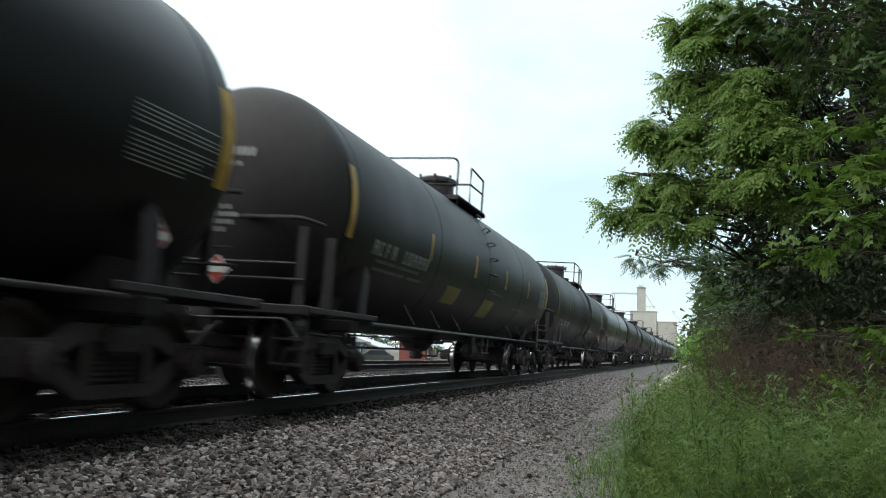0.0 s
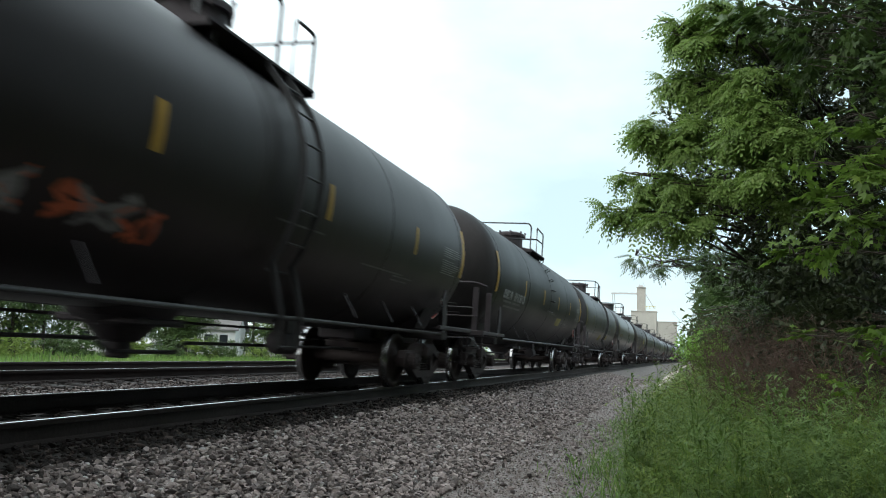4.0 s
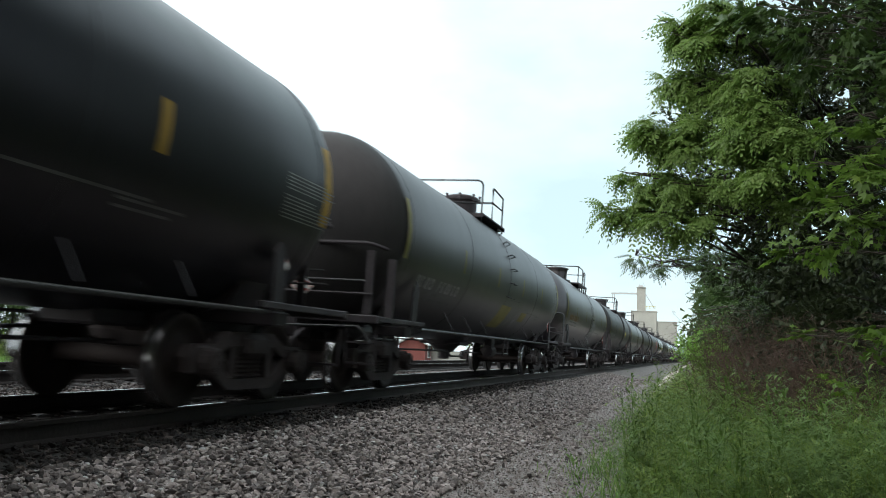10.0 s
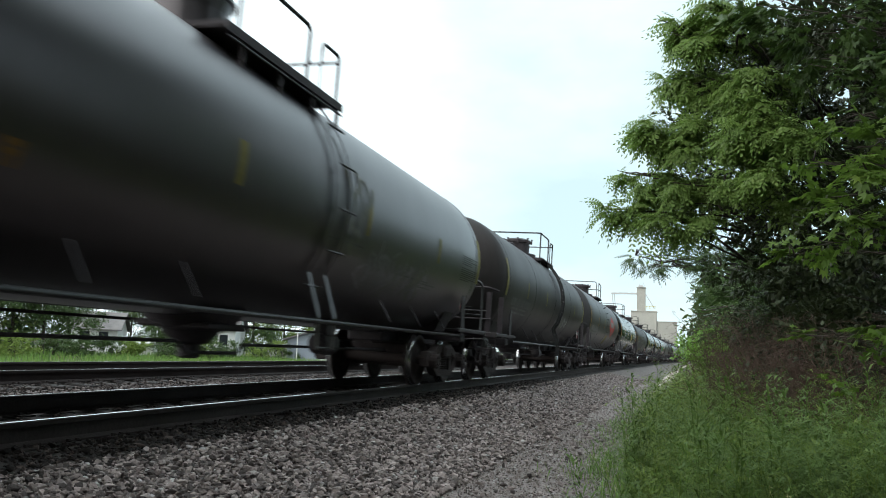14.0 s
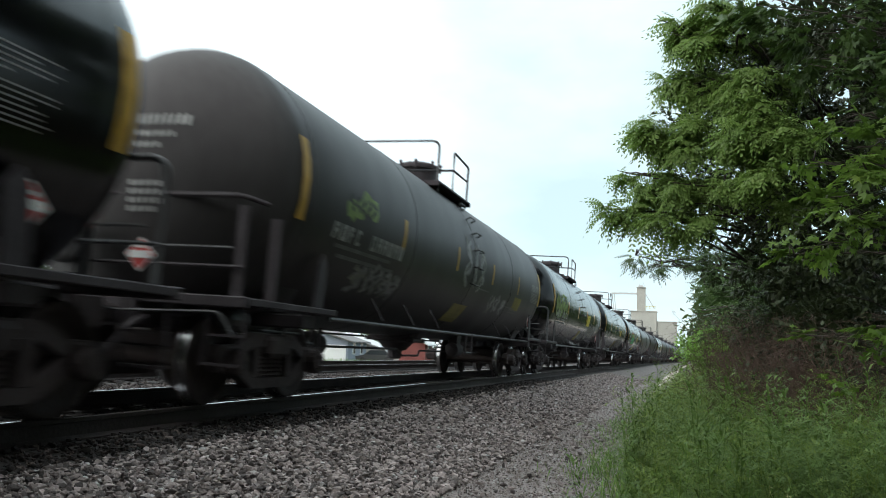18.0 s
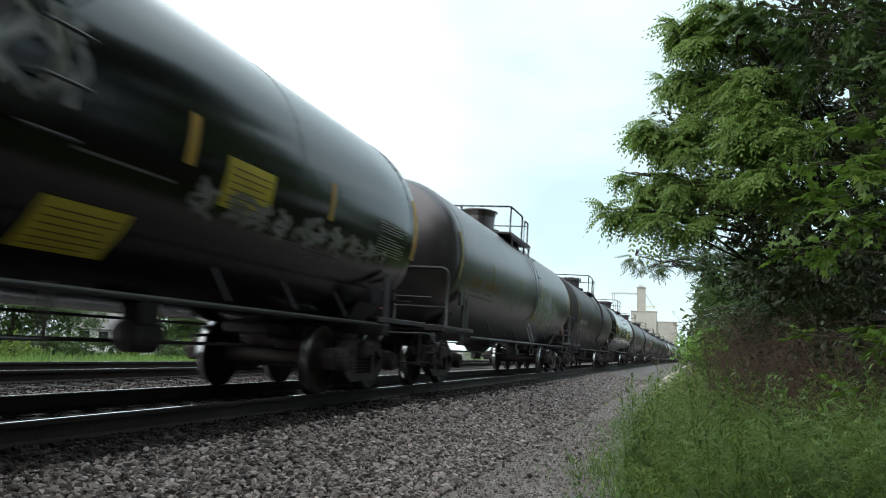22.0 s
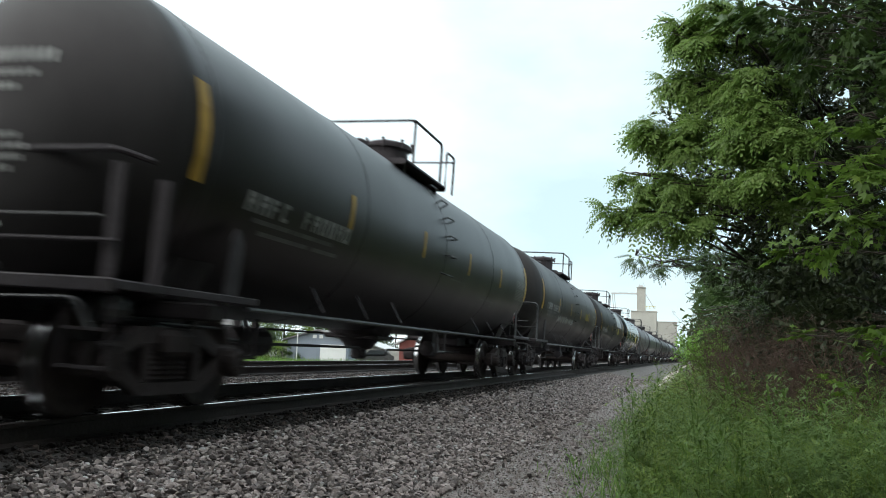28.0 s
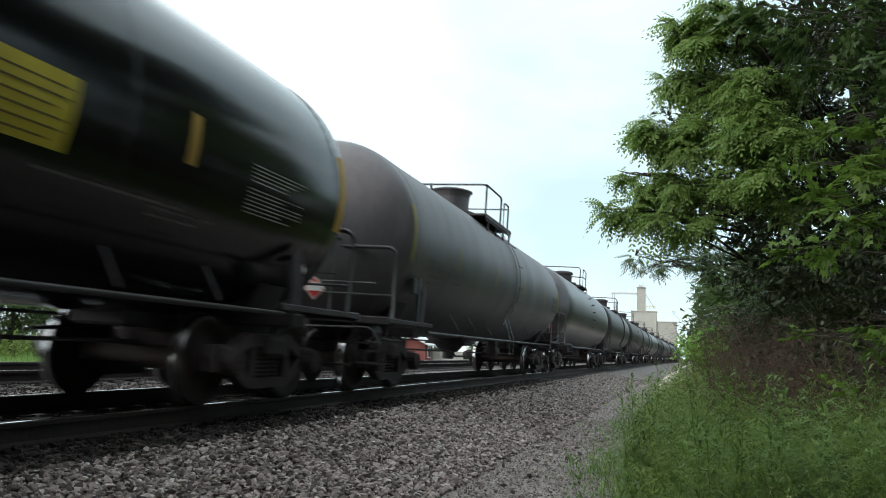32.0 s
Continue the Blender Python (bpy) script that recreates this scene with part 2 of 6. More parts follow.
def lathe(bm, profile, axis="Y", sides=24, centre=(0, 0, 0), slot=None, close=True):
    """Turns (radius, station) pairs round an axis. slot: a material index for each band."""
    rings = []
    for r, s in profile:
        ring = []
        for j in range(sides):
            a = 2 * math.pi * j / sides
            c, d = math.cos(a) * r, math.sin(a) * r
            v = {"X": (s, c, d), "Y": (d, s, c), "Z": (c, d, s)}[axis]
            ring.append(bm.verts.new(Vector(v) + Vector(centre)))
        rings.append(ring)
    for i, (p, q) in enumerate(zip(rings, rings[1:])):
        for j in range(sides):
            f = bm.faces.new((p[j], p[(j + 1) % sides], q[(j + 1) % sides], q[j]))
            if slot:
                f.material_index = slot[i]
    if close:
        bm.faces.new(rings[0][::-1])
        bm.faces.new(rings[-1])
    bmesh.ops.recalc_face_normals(bm, faces=bm.faces[:])
    return bm


def prism(bm, outline, x0, x1, slot=0):
    """An outline in (y, z) drawn out between two x."""
    a = [bm.verts.new((x0, y, z)) for y, z in outline]
    b = [bm.verts.new((x1, y, z)) for y, z in outline]
    n = len(outline)
    fs = [bm.faces.new(a), bm.faces.new(b[::-1])]
    for i in range(n):
        fs.append(bm.faces.new((a[i], b[i], b[(i + 1) % n], a[(i + 1) % n])))
    for f in fs:
        f.material_index = slot
    bmesh.ops.recalc_face_normals(bm, faces=fs)
    return bm

# ---- the train ----
R_TANK, Z_TANK = 1.50, 2.40      # shell radius, height of its axis over the rails
HALF_TANK, HEAD = 8.09, 0.74     # half length of the shell with its heads, depth of a head
TRUCK_AT = 6.85                  # truck centres from the middle of the car
WHEEL_R = 0.457
SHELL = {"radius": R_TANK}        # the radius of the car that is being built


def on_shell(y, angle, lift=0.006):
    """A point on the tank's near side; angle in degrees up from the horizontal."""
    a, r = radians(angle), SHELL["radius"] + lift
    return Vector((math.cos(a) * r, y, Z_TANK + math.sin(a) * r))


def shell_patch(bm, y0, y1, a0, a1, lift=0.006, slot=0, skew=0.0, steps=4):
    """A painted or stuck-on sheet that follows the shell, 3 mm thick at its rim."""
    rows = []
    for i in range(steps + 1):
        a = a0 + (a1 - a0) * i / steps
        rows.append([bm.verts.new(on_shell(y + skew * i / steps, a, lift)) for y in (y0, y1)])
    for p, q in zip(rows, rows[1:]):
        bm.faces.new((p[0], p[1], q[1], q[0])).material_index = slot
    return bm


def shell_blob(bm, y, a, ry, ra, lift=0.006, slot=0, wob=0.12, seed=0, sides=14):
    """A rounded sprayed shape on the shell."""
    rnd = random.Random(seed)
    rim = [1 + rnd.uniform(-wob, wob) for _ in range(sides)]
    c = bm.verts.new(on_shell(y, a, lift))
    vs = [bm.verts.new(on_shell(y + math.cos(2 * math.pi * j / sides) * ry * rim[j], a + math.sin(2 * math.pi * j / sides) * ra * rim[j], lift)) for j in range(sides)]
    for j in range(sides):
        bm.faces.new((c, vs[j], vs[(j + 1) % sides])).material_index = slot
    return bm


def shell_stroke(bm, pts, width, lift=0.007, slot=0):
    """A sprayed line of (y, angle) points on the shell."""
    k = math.degrees(1 / R_TANK)
    left, right = [], []
    for i, (y, a) in enumerate(pts):
        p, q = pts[max(0, i - 1)], pts[min(len(pts) - 1, i + 1)]
        dy, da = q[0] - p[0], (q[1] - p[1]) / k
        n = math.hypot(dy, da) or 1
        ny, na = -da / n * width / 2, dy / n * width / 2 * k
        left.append(bm.verts.new(on_shell(y + ny, a + na, lift)))
        right.append(bm.verts.new(on_shell(y - ny, a - na, lift)))
    for i in range(len(pts) - 1):
        bm.faces.new((left[i], left[i + 1], right[i + 1], right[i])).material_index = slot
    return bm


@lru_cache(None)
def tank_mesh(paint, r):
    bm = bmesh.new()
    prof = []
    for i in range(11):
        t = radians(90 * i / 10)
        prof.append((max(0.03, r * math.sin(t) ** 0.92), -HALF_TANK + HEAD * (1 - math.cos(t))))
    straight = [-7.2 + 14.4 * i / 12 for i in range(1, 12)]
    prof += [(r, s) for s in straight]
    prof += [(q, -s) for q, s in prof[:11][::-1]]
    bands = len(prof) - 1
    lathe(bm, prof, "Y", 64, (0, 0, Z_TANK), [1 if i < 9 or i >= bands - 9 else 0 for i in range(bands)])
    return mesh_of(bm, "tank", [PAINT[paint], HEAD_PAINT.get(paint, PAINT[paint])], True)


@lru_cache(None)
def ring_mesh(paint, r):
    bm = bmesh.new()
    lathe(bm, [(r - 0.01, -0.018), (r + 0.003, -0.012), (r + 0.005, 0), (r + 0.003, 0.012), (r - 0.01, 0.018)], "Y", 56, (0, 0, Z_TANK), close=False)
    return mesh_of(bm, "weld_band", PAINT[paint], True)


@lru_cache(None)
def fixed_meshes():
    """The meshes that all tank cars share."""
    g = {}
    # wheelset: two flanged wheels on a tapered axle, rolling about x
    bm = bmesh.new()
    for s in (1, -1):
        prof = [(0.10, 0.66), (0.16, 0.67), (0.19, 0.70), (0.36, 0.715), (0.385, 0.69), (0.43, 0.685), (0.485, 0.70), (0.487, 0.712), (0.462, 0.73), (WHEEL_R, 0.75), (WHEEL_R - 0.004, 0.825), (0.44, 0.83), (0.385, 0.825), (0.36, 0.775), (0.20, 0.765), (0.18, 0.80), (0.10, 0.81)]
        lathe(bm, [(r, x * s) for r, x in prof], "X", 32, slot=[0] * 8 + [1, 1] + [0] * 6)
    lathe(bm, [(0.075, -1.06), (0.075, -0.86), (0.10, -0.8), (0.09, 0), (0.10, 0.8), (0.075, 0.86), (0.075, 1.06)], "X", 12)
    g["wheelset"] = mesh_of(bm, "wheelset", [WHEEL, TREAD], True)
    # side frame with its two openings and the spring window
    bm = bmesh.new()
    # upper chord, lower chord, two columns, two pedestals
    prism(bm, [(-1.16, 0.50), (-1.10, 0.62), (-0.70, 0.63), (-0.42, 0.76), (0.42, 0.76), (0.70, 0.63), (1.10, 0.62), (1.16, 0.50), (0.70, 0.50), (0.42, 0.62), (-0.42, 0.62), (-0.70, 0.50)], -0.07, 0.07)
    prism(bm, [(-1.12, 0.36), (-0.80, 0.36), (-0.44, 0.17), (0.44, 0.17), (0.80, 0.36), (1.12, 0.36), (1.16, 0.50), (0.72, 0.50), (0.40, 0.28), (-0.40, 0.28), (-0.72, 0.50), (-1.16, 0.50)], -0.075, 0.075)
    for s in (1, -1):
        box(bm, -0.075, 0.075, s * 0.30, s * 0.42, 0.28, 0.63, 0.01)
        box(bm, -0.11, 0.09, s * 0.74, s * 1.03, 0.34, 0.62, 0.03)
    g["sideframe"] = mesh_of(bm, "side_frame", TRUCK)
    bm = bmesh.new()
    coil = []
    for i in range(6):
        coil += [(0.052, 0.285 + i * 0.045), (0.068, 0.307 + i * 0.045)]
    lathe(bm, coil + [(0.052, 0.56)], "Z", 8)
    g["spring"] = mesh_of(bm, "spring", TRUCK)
    bm = bmesh.new()
    lathe(bm, [(0.05, 0.0), (0.125, 0.0), (0.14, 0.03), (0.14, 0.14), (0.12, 0.17), (0.03, 0.18)], "X", 14)
    for k in range(3):
        a = 2 * math.pi * k / 3
        box(bm, 0.17, 0.195, math.cos(a) * 0.07 - 0.02, math.cos(a) * 0.07 + 0.02, math.sin(a) * 0.07 - 0.02, math.sin(a) * 0.07 + 0.02)
    g["bearing"] = mesh_of(bm, "bearing_cap", TRUCK)
    bm = bmesh.new()
    box(bm, -1.15, 1.15, -0.22, 0.22, 0.50, 0.74, 0.05)
    box(bm, -0.4, 0.4, -0.3, 0.3, 0.70, 0.82, 0.04)
    for s in (1, -1):
        box(bm, -0.7, 0.7, s * 0.42 - 0.04, s * 0.42 + 0.04, 0.30, 0.40, 0.015)
        box(bm, -0.80, -0.66, s * 0.40 - 0.03, s * 0.40 + 0.03, 0.28, 0.62, 0.01)
        box(bm, 0.66, 0.80, s * 0.40 - 0.03, s * 0.40 + 0.03, 0.28, 0.62, 0.01)
    g["bolster"] = mesh_of(bm, "truck", TRUCK)
    # draft sill and coupler for the -y end
    bm = bmesh.new()
    box(bm, -0.33, 0.33, -8.35, -5.3, 0.74, 1.05, 0.03)
    box(bm, -0.42, 0.42, -6.9, -6.0, 0.80, 1.0, 0.02)
    g["sill"] = mesh_of(bm, "draft_sill", STEEL)
    bm = bmesh.new()
    box(bm, -0.10, 0.10, -8.70, -8.3, 0.78, 0.96, 0.03)
    prism(bm, [(-8.98, 0.72), (-8.66, 0.72), (-8.62, 1.0), (-8.98, 1.0)], -0.18, -0.02)
    prism(bm, [(-8.86, 0.72), (-8.66, 0.72), (-8.62, 1.0), (-8.86, 1.0)], -0.02, 0.18)
    g["coupler"] = mesh_of(bm, "coupler", TRUCK)
    bm = bmesh.new()
    pipe(bm, rounded([(0.42, -8.3, 0.85), (0.46, -8.55, 0.8), (0.3, -8.75, 0.42), (0.1, -8.95, 0.5)], 0.2, 5), 0.028, 6)
    g["hose"] = mesh_of(bm, "air_hose", STEEL)
    # saddle that carries the tank end: a deep web under the shell on a bolster
    bm = bmesh.new()
    up = [((R_TANK + 0.004) * math.cos(radians(a)), Z_TANK + (R_TANK + 0.004) * math.sin(radians(a))) for a in range(-138, -41, 8)]
    outline = up + [(0.95, 1.02), (0.60, 0.92), (-0.60, 0.92), (-0.95, 1.02)]
    ra = [bm.verts.new((x, -7.05, z)) for x, z in outline]
    rb = [bm.verts.new((x, -6.45, z)) for x, z in outline]
    for i in range(len(outline)):
        j = (i + 1) % len(outline)
        bm.faces.new((ra[i], ra[j], rb[j], rb[i]))
    for k in range(len(up) - 1):
        for ring in (ra, rb):
            t = k / (len(up) - 2)
            bm.faces.new((ring[k], ring[k + 1], ring[-1 - round(3 * t)]))
    bmesh.ops.holes_fill(bm, edges=[e for e in bm.edges if len(e.link_faces) < 2], sides=30)
    bmesh.ops.recalc_face_normals(bm, faces=bm.faces[:])
    g["saddle"] = mesh_of(bm, "saddle", STEEL)
    bm = bmesh.new()
    box(bm, -1.42, 1.42, -6.92, -6.60, 0.84, 1.0, 0.02)
    g["body_bolster"] = mesh_of(bm, "body_bolster", STEEL)
    # end platform with its deck, steps and end sill
    bm = bmesh.new()
    box(bm, -1.50, 1.50, -8.30, -8.22, 0.99, 1.10, 0.012)
    g["end_sill"] = mesh_of(bm, "end_sill", STEEL)
    bm = bmesh.new()
    box(bm, 0.35, 1.43, -8.215, -7.55, 1.06, 1.10, 0.008)
    g["deck"] = mesh_of(bm, "deck", STEEL)
    bm = bmesh.new()
    box(bm, 1.44, 1.50, -8.215, -6.2, 1.02, 1.09, 0.008)
    g["side_sill"] = mesh_of(bm, "side_sill", STEEL)
    # uncoupling lever along the end sill, brake rigging and its cylinder under the deck
    bm = bmesh.new()
    pipe(bm, rounded([(0.12, -8.62, 0.92), (0.12, -8.40, 0.90), (1.30, -8.40, 0.94), (1.46, -8.40, 0.72)], 0.08, 3), 0.016, 6)
    g["cut_lever"] = mesh_of(bm, "cut_lever", RAILPIPE)
    bm = bmesh.new()
    pipe(bm, [(0.62, -8.1, 0.86), (0.70, -5.2, 0.66)], 0.024, 6)
    box(bm, 0.56, 0.62, -7.9, -7.25, 0.74, 0.90, 0.008)
    pipe(bm, [(0.95, -8.2, 0.98), (0.80, -7.6, 0.80), (0.80, -5.6, 0.78)], 0.018, 6)
    g["rigging"] = mesh_of(bm, "brake_rigging", RAILPIPE)
    bm = bmesh.new()
    lathe(bm, [(0.04, -7.95), (0.11, -7.92), (0.12, -7.62), (0.04, -7.58)], "Y", 12, (1.05, 0, 0.88))
    g["angle_cock"] = mesh_of(bm, "release_valve", RAILPIPE)
    bm = bmesh.new()
    pipe(bm, [(-1.2, -8.12, 1.58), (1.2, -8.12, 1.58)], 0.014, 6)
    g["hand_grab"] = mesh_of(bm, "hand_grab", RAILPIPE)
    bm = bmesh.new()
    for dx in (0.0, 0.42):
        pipe(bm, [(dx, 0, 0.62), (dx, 0, 0.0)], 0.016, 6)
    for z in (0.02, 0.30):
        box(bm, 0.0, 0.42, -0.03, 0.03, z - 0.012, z + 0.012)
    g["step"] = mesh_of(bm, "sill_step", STEEL)
    # long side rail
    bm = bmesh.new()
    pipe(bm, [(0, -6.35, 0), (0, 6.35, 0)], 0.026, 8)
    g["side_rail"] = mesh_of(bm, "side_rail", RAILPIPE, True)
    bm = bmesh.new()
    box(bm, -0.006, 0.006, -0.010, 0.010, -0.34, 0.0, m=None)
    bmesh.ops.transform(bm, matrix=pose(0, 0, 0, 0, -32, 0), verts=bm.verts[:])
    g["bracket"] = mesh_of(bm, "rail_bracket", STEEL)
    # manway dome, lid and bolts
    bm = bmesh.new()
    lathe(bm, [(0.62, 3.80), (0.62, 3.9), (0.40, 3.93), (0.40, 4.27), (0.46, 4.275), (0.46, 4.33), (0.40, 4.335)], "Z", 24)
    g["manway"] = mesh_of(bm, "manway", STEEL)
    bm = bmesh.new()
    lathe(bm, [(0.45, 4.332), (0.44, 4.37), (0.30, 4.42), (0.05, 4.43)], "Z", 24)
    box(bm, -0.5, -0.40, -0.06, 0.06, 4.28, 4.42, 0.01)
    g["lid"] = mesh_of(bm, "manway_lid", STEEL)
    bm = bmesh.new()
    lathe(bm, [(0.022, 4.24), (0.022, 4.40)], "Z", 6)
    lathe(bm, [(0.035, 4.38), (0.035, 4.42)], "Z", 6)
    g["bolt"] = mesh_of(bm, "eye_bolt", STEEL)
    bm = bmesh.new()
    lathe(bm, [(0.34, 3.82), (0.34, 4.12), (0.30, 4.17), (0.05, 4.19)], "Z", 20, (0, 0.98, 0))
    g["valve_box"] = mesh_of(bm, "valve_housing", STEEL)
    bm = bmesh.new()
    lathe(bm, [(0.09, 3.85), (0.09, 4.02), (0.12, 4.03), (0.12, 4.10), (0.04, 4.14)], "Z", 12, (0.1, -0.95, 0))
    g["vent"] = mesh_of(bm, "relief_valve", STEEL)
    # one walkway beside the manway, for +x: a grating plate with turned-down edges, and its foot
    bm = bmesh.new()
    prism(bm, [(-1.15, 3.62), (-1.15, 3.71), (1.15, 3.71), (1.15, 3.62), (1.11, 3.62), (1.11, 3.68), (-1.11, 3.68), (-1.11, 3.62)], 0.52, 1.08)
    g["walkway"] = mesh_of(bm, "walkway", STEEL)
    bm = bmesh.new()
    box(bm, 0.62, 0.98, -0.03, 0.03, 3.42, 3.68, 0.004)
    g["walkway_foot"] = mesh_of(bm, "walkway_foot", STEEL)
    # guard rails round the manway: two styles
    H0, H1 = 3.68, 4.48
    bm = bmesh.new()
    pipe(bm, rounded([(-1.02, -1.2, H0), (-1.02, -1.2, H1), (1.02, -1.2, H1), (1.02, -1.2, H0)], 0.16, 5), 0.022, 7)
    g["guard_hoop"] = mesh_of(bm, "guard_hoop", RAILPIPE, True)
    bm = bmesh.new()
    pipe(bm, rounded([(1.02, -0.2, H0), (1.02, -0.2, H1 + 0.02), (1.02, 0.88, H1 - 0.03), (1.02, 0.88, H0)], 0.05, 3), 0.022, 7)
    pipe(bm, [(-1.02, -0.15, 4.16), (1.02, -0.2, 4.14), (1.02, 0.88, 4.14)], 0.018, 6)
    g["guard_gate"] = mesh_of(bm, "guard_rail", RAILPIPE, True)
    bm = bmesh.new()
    pipe(bm, rounded([(-1.02, -0.8, H0), (-1.02, -0.8, H1), (1.02, -0.8, H1), (1.02, 0.8, H1), (1.02, 0.8, H0)], 0.10, 4), 0.024, 7)
    pipe(bm, [(1.02, -0.74, H1), (1.02, -0.74, H0)], 0.022, 7)
    g["guard_side"] = mesh_of(bm, "guard_rail", RAILPIPE, True)
    bm = bmesh.new()
    pipe(bm, rounded([(1.02, 1.15, H0), (1.02, 1.15, H1 - 0.06), (1.02, 1.65, H1 - 0.06), (1.02, 1.65, H0)], 0.08, 3), 0.022, 7)
    pipe(bm, [(1.02, 1.65, H1 - 0.14), (-1.02, 1.65, H1 - 0.14)], 0.019, 6)
    g["guard_end"] = mesh_of(bm, "guard_gate", RAILPIPE, True)
    # a narrower raised walkway on short feet, with a toe bar, for the grey cars
    bm = bmesh.new()
    prism(bm, [(-1.55, 3.785), (-1.55, 3.83), (1.2, 3.83), (1.2, 3.785)], 0.50, 1.13)
    prism(bm, [(-1.55, 3.735), (-1.55, 3.785), (1.2, 3.785), (1.2, 3.735)], 1.115, 1.13)
    g["raised_walkway"] = mesh_of(bm, "walkway", STEEL)
    bm = bmesh.new()
    pipe(bm, [(1.13, -1.5, 3.685), (1.13, 1.18, 3.685)], 0.013, 6)
    g["toe_bar"] = mesh_of(bm, "toe_bar", RAILPIPE)
    bm = bmesh.new()
    box(bm, 1.08, 1.12, -0.02, 0.02, 3.36, 3.80, 0.004)
    g["raised_foot"] = mesh_of(bm, "walkway_foot", STEEL)
    # one ladder stile: a bar that follows the shell from the walkway to the sill, on edge or flat
    for key, lift, deep, wide in (("ladder", 0.12, 0.035, 0.006), ("flat_stile", 0.10, 0.006, 0.032)):
        bm = bmesh.new()
        way_down = [Vector((1.02, 0, 3.7))] + [on_shell(0, a, lift) for a in range(46, -41, -8)] + [Vector((1.50, 0, 1.0)), Vector((1.50, 0, 0.62))]
        rows = []
        for i, p in enumerate(way_down):
            d = (way_down[min(i + 1, len(way_down) - 1)] - way_down[max(i - 1, 0)]).normalized()
            n = Vector((d.z, 0, -d.x))
            rows.append([bm.verts.new(p + n * e * deep + Vector((0, w * wide, 0))) for e, w in ((-1, -1), (1, -1), (1, 1), (-1, 1))])
        for p, q in zip(rows, rows[1:]):
            for j in range(4):
                bm.faces.new((p[j], p[(j + 1) % 4], q[(j + 1) % 4], q[j]))
        bm.faces.new(rows[0])
        bm.faces.new(rows[-1])
        bmesh.ops.recalc_face_normals(bm, faces=bm.faces[:])
        g[key] = mesh_of(bm, "ladder", RAILPIPE)
    bm = bmesh.new()
    box(bm, 1.45, 1.49, -0.02, 0.02, 0.60, 1.02, 0.004)
    g["short_ladder"] = mesh_of(bm, "ladder", STEEL)
    bm = bmesh.new()
    pipe(bm, [(0, -0.215, 0), (0, 0.215, 0)], 0.014, 6)
    g["rung"] = mesh_of(bm, "rung", RAILPIPE)
    # rungs alone on the shell, with short feet
    bm = bmesh.new()
    pipe(bm, rounded([(-0.11, -0.2, 0), (0, -0.2, 0), (0, 0.2, 0), (-0.11, 0.2, 0)], 0.03, 2), 0.014, 6)
    g["grab"] = mesh_of(bm, "grab_iron", RAILPIPE)
    # underside gear
    bm = bmesh.new()
    lathe(bm, [(0.05, -0.55), (0.19, -0.5), (0.21, -0.4), (0.21, 0.4), (0.19, 0.5), (0.05, 0.55)], "Y", 16, (-0.55, -2.9, 0.62))
    box(bm, -0.6, -0.5, -3.2, -3.1, 0.8, 0.98)
    box(bm, -0.6, -0.5, -2.7, -2.6, 0.8, 0.98)
    g["reservoir"] = mesh_of(bm, "air_reservoir", STEEL)
    bm = bmesh.new()
    lathe(bm, [(0.05, 2.3), (0.15, 2.33), (0.16, 2.75), (0.05, 2.8)], "Y", 14, (0.5, 0, 0.66))
    box(bm, 0.40, 0.60, 2.4, 2.7, 0.78, 1.0)
    g["cylinder"] = mesh_of(bm, "brake_cylinder", STEEL)
    bm = bmesh.new()
    lathe(bm, [(0.62, 1.0), (0.52, 0.84), (0.34, 0.74), (0.22, 0.60), (0.14, 0.58), (0.14, 0.44), (0.10, 0.42)], "Z", 18, (0, 0, 0))
    box(bm, -0.5, 0.5, -0.4, 0.4, 0.76, 0.84, 0.02)
    g["outlet"] = mesh_of(bm, "outlet_valve", STEEL)
    bm = bmesh.new()
    pipe(bm, [(0.28, -5.6, 0.62), (0.28, -0.7, 0.62), (0.32, -0.5, 0.5), (0.32, 0.5, 0.5), (0.28, 0.7, 0.60), (0.28, 5.6, 0.60)], 0.022, 6)
    g["brake_rod"] = mesh_of(bm, "brake_rod", STEEL)
    bm = bmesh.new()
    pipe(bm, [(-0.8, -7.8, 0.82), (-0.8, 7.8, 0.82)], 0.02, 6)
    g["train_pipe"] = mesh_of(bm, "brake_pipe", STEEL)
    bm = bmesh.new()
    for y in (-4.3, -4.05):
        pipe(bm, [(0.28, y, 0.98), (0.28, y, 0.42)], 0.03, 6)
    pipe(bm, [(0.28, -4.3, 0.45), (0.28, -4.05, 0.45)], 0.025, 6)
    g["hanger"] = mesh_of(bm, "rod_hanger", STEEL)
    # end handrails, three styles, for the -y end
    bm = bmesh.new()
    pipe(bm, rounded([(-1.45, -8.0, 1.1), (-1.45, -8.0, 2.12), (1.45, -8.0, 2.12), (1.45, -8.0, 1.1)], 0.16, 5), 0.028, 8)
    pipe(bm, rounded([(0.55, -8.2, 1.1), (0.55, -8.22, 2.22), (0.55, -7.75, 2.22)], 0.12, 4), 0.022, 7)
    pipe(bm, [(-1.45, -8.0, 1.42), (1.45, -8.0, 1.42)], 0.018, 6)
    g["hoop"] = mesh_of(bm, "end_handrail", RAILPIPE, True)
    bm = bmesh.new()
    pipe(bm, rounded([(-1.3, -8.05, 2.12), (1.2, -8.05, 2.12), (1.4, -7.85, 2.06)], 0.1, 3), 0.026, 8)
    box(bm, 1.16, 1.28, -8.02, -7.98, 1.1, 2.02, 0.005)
    box(bm, 1.38, 1.50, -7.74, -7.70, 1.0, 1.93, 0.005)
    box(bm, -1.0, -0.88, -8.10, -8.06, 1.1, 2.05, 0.005)
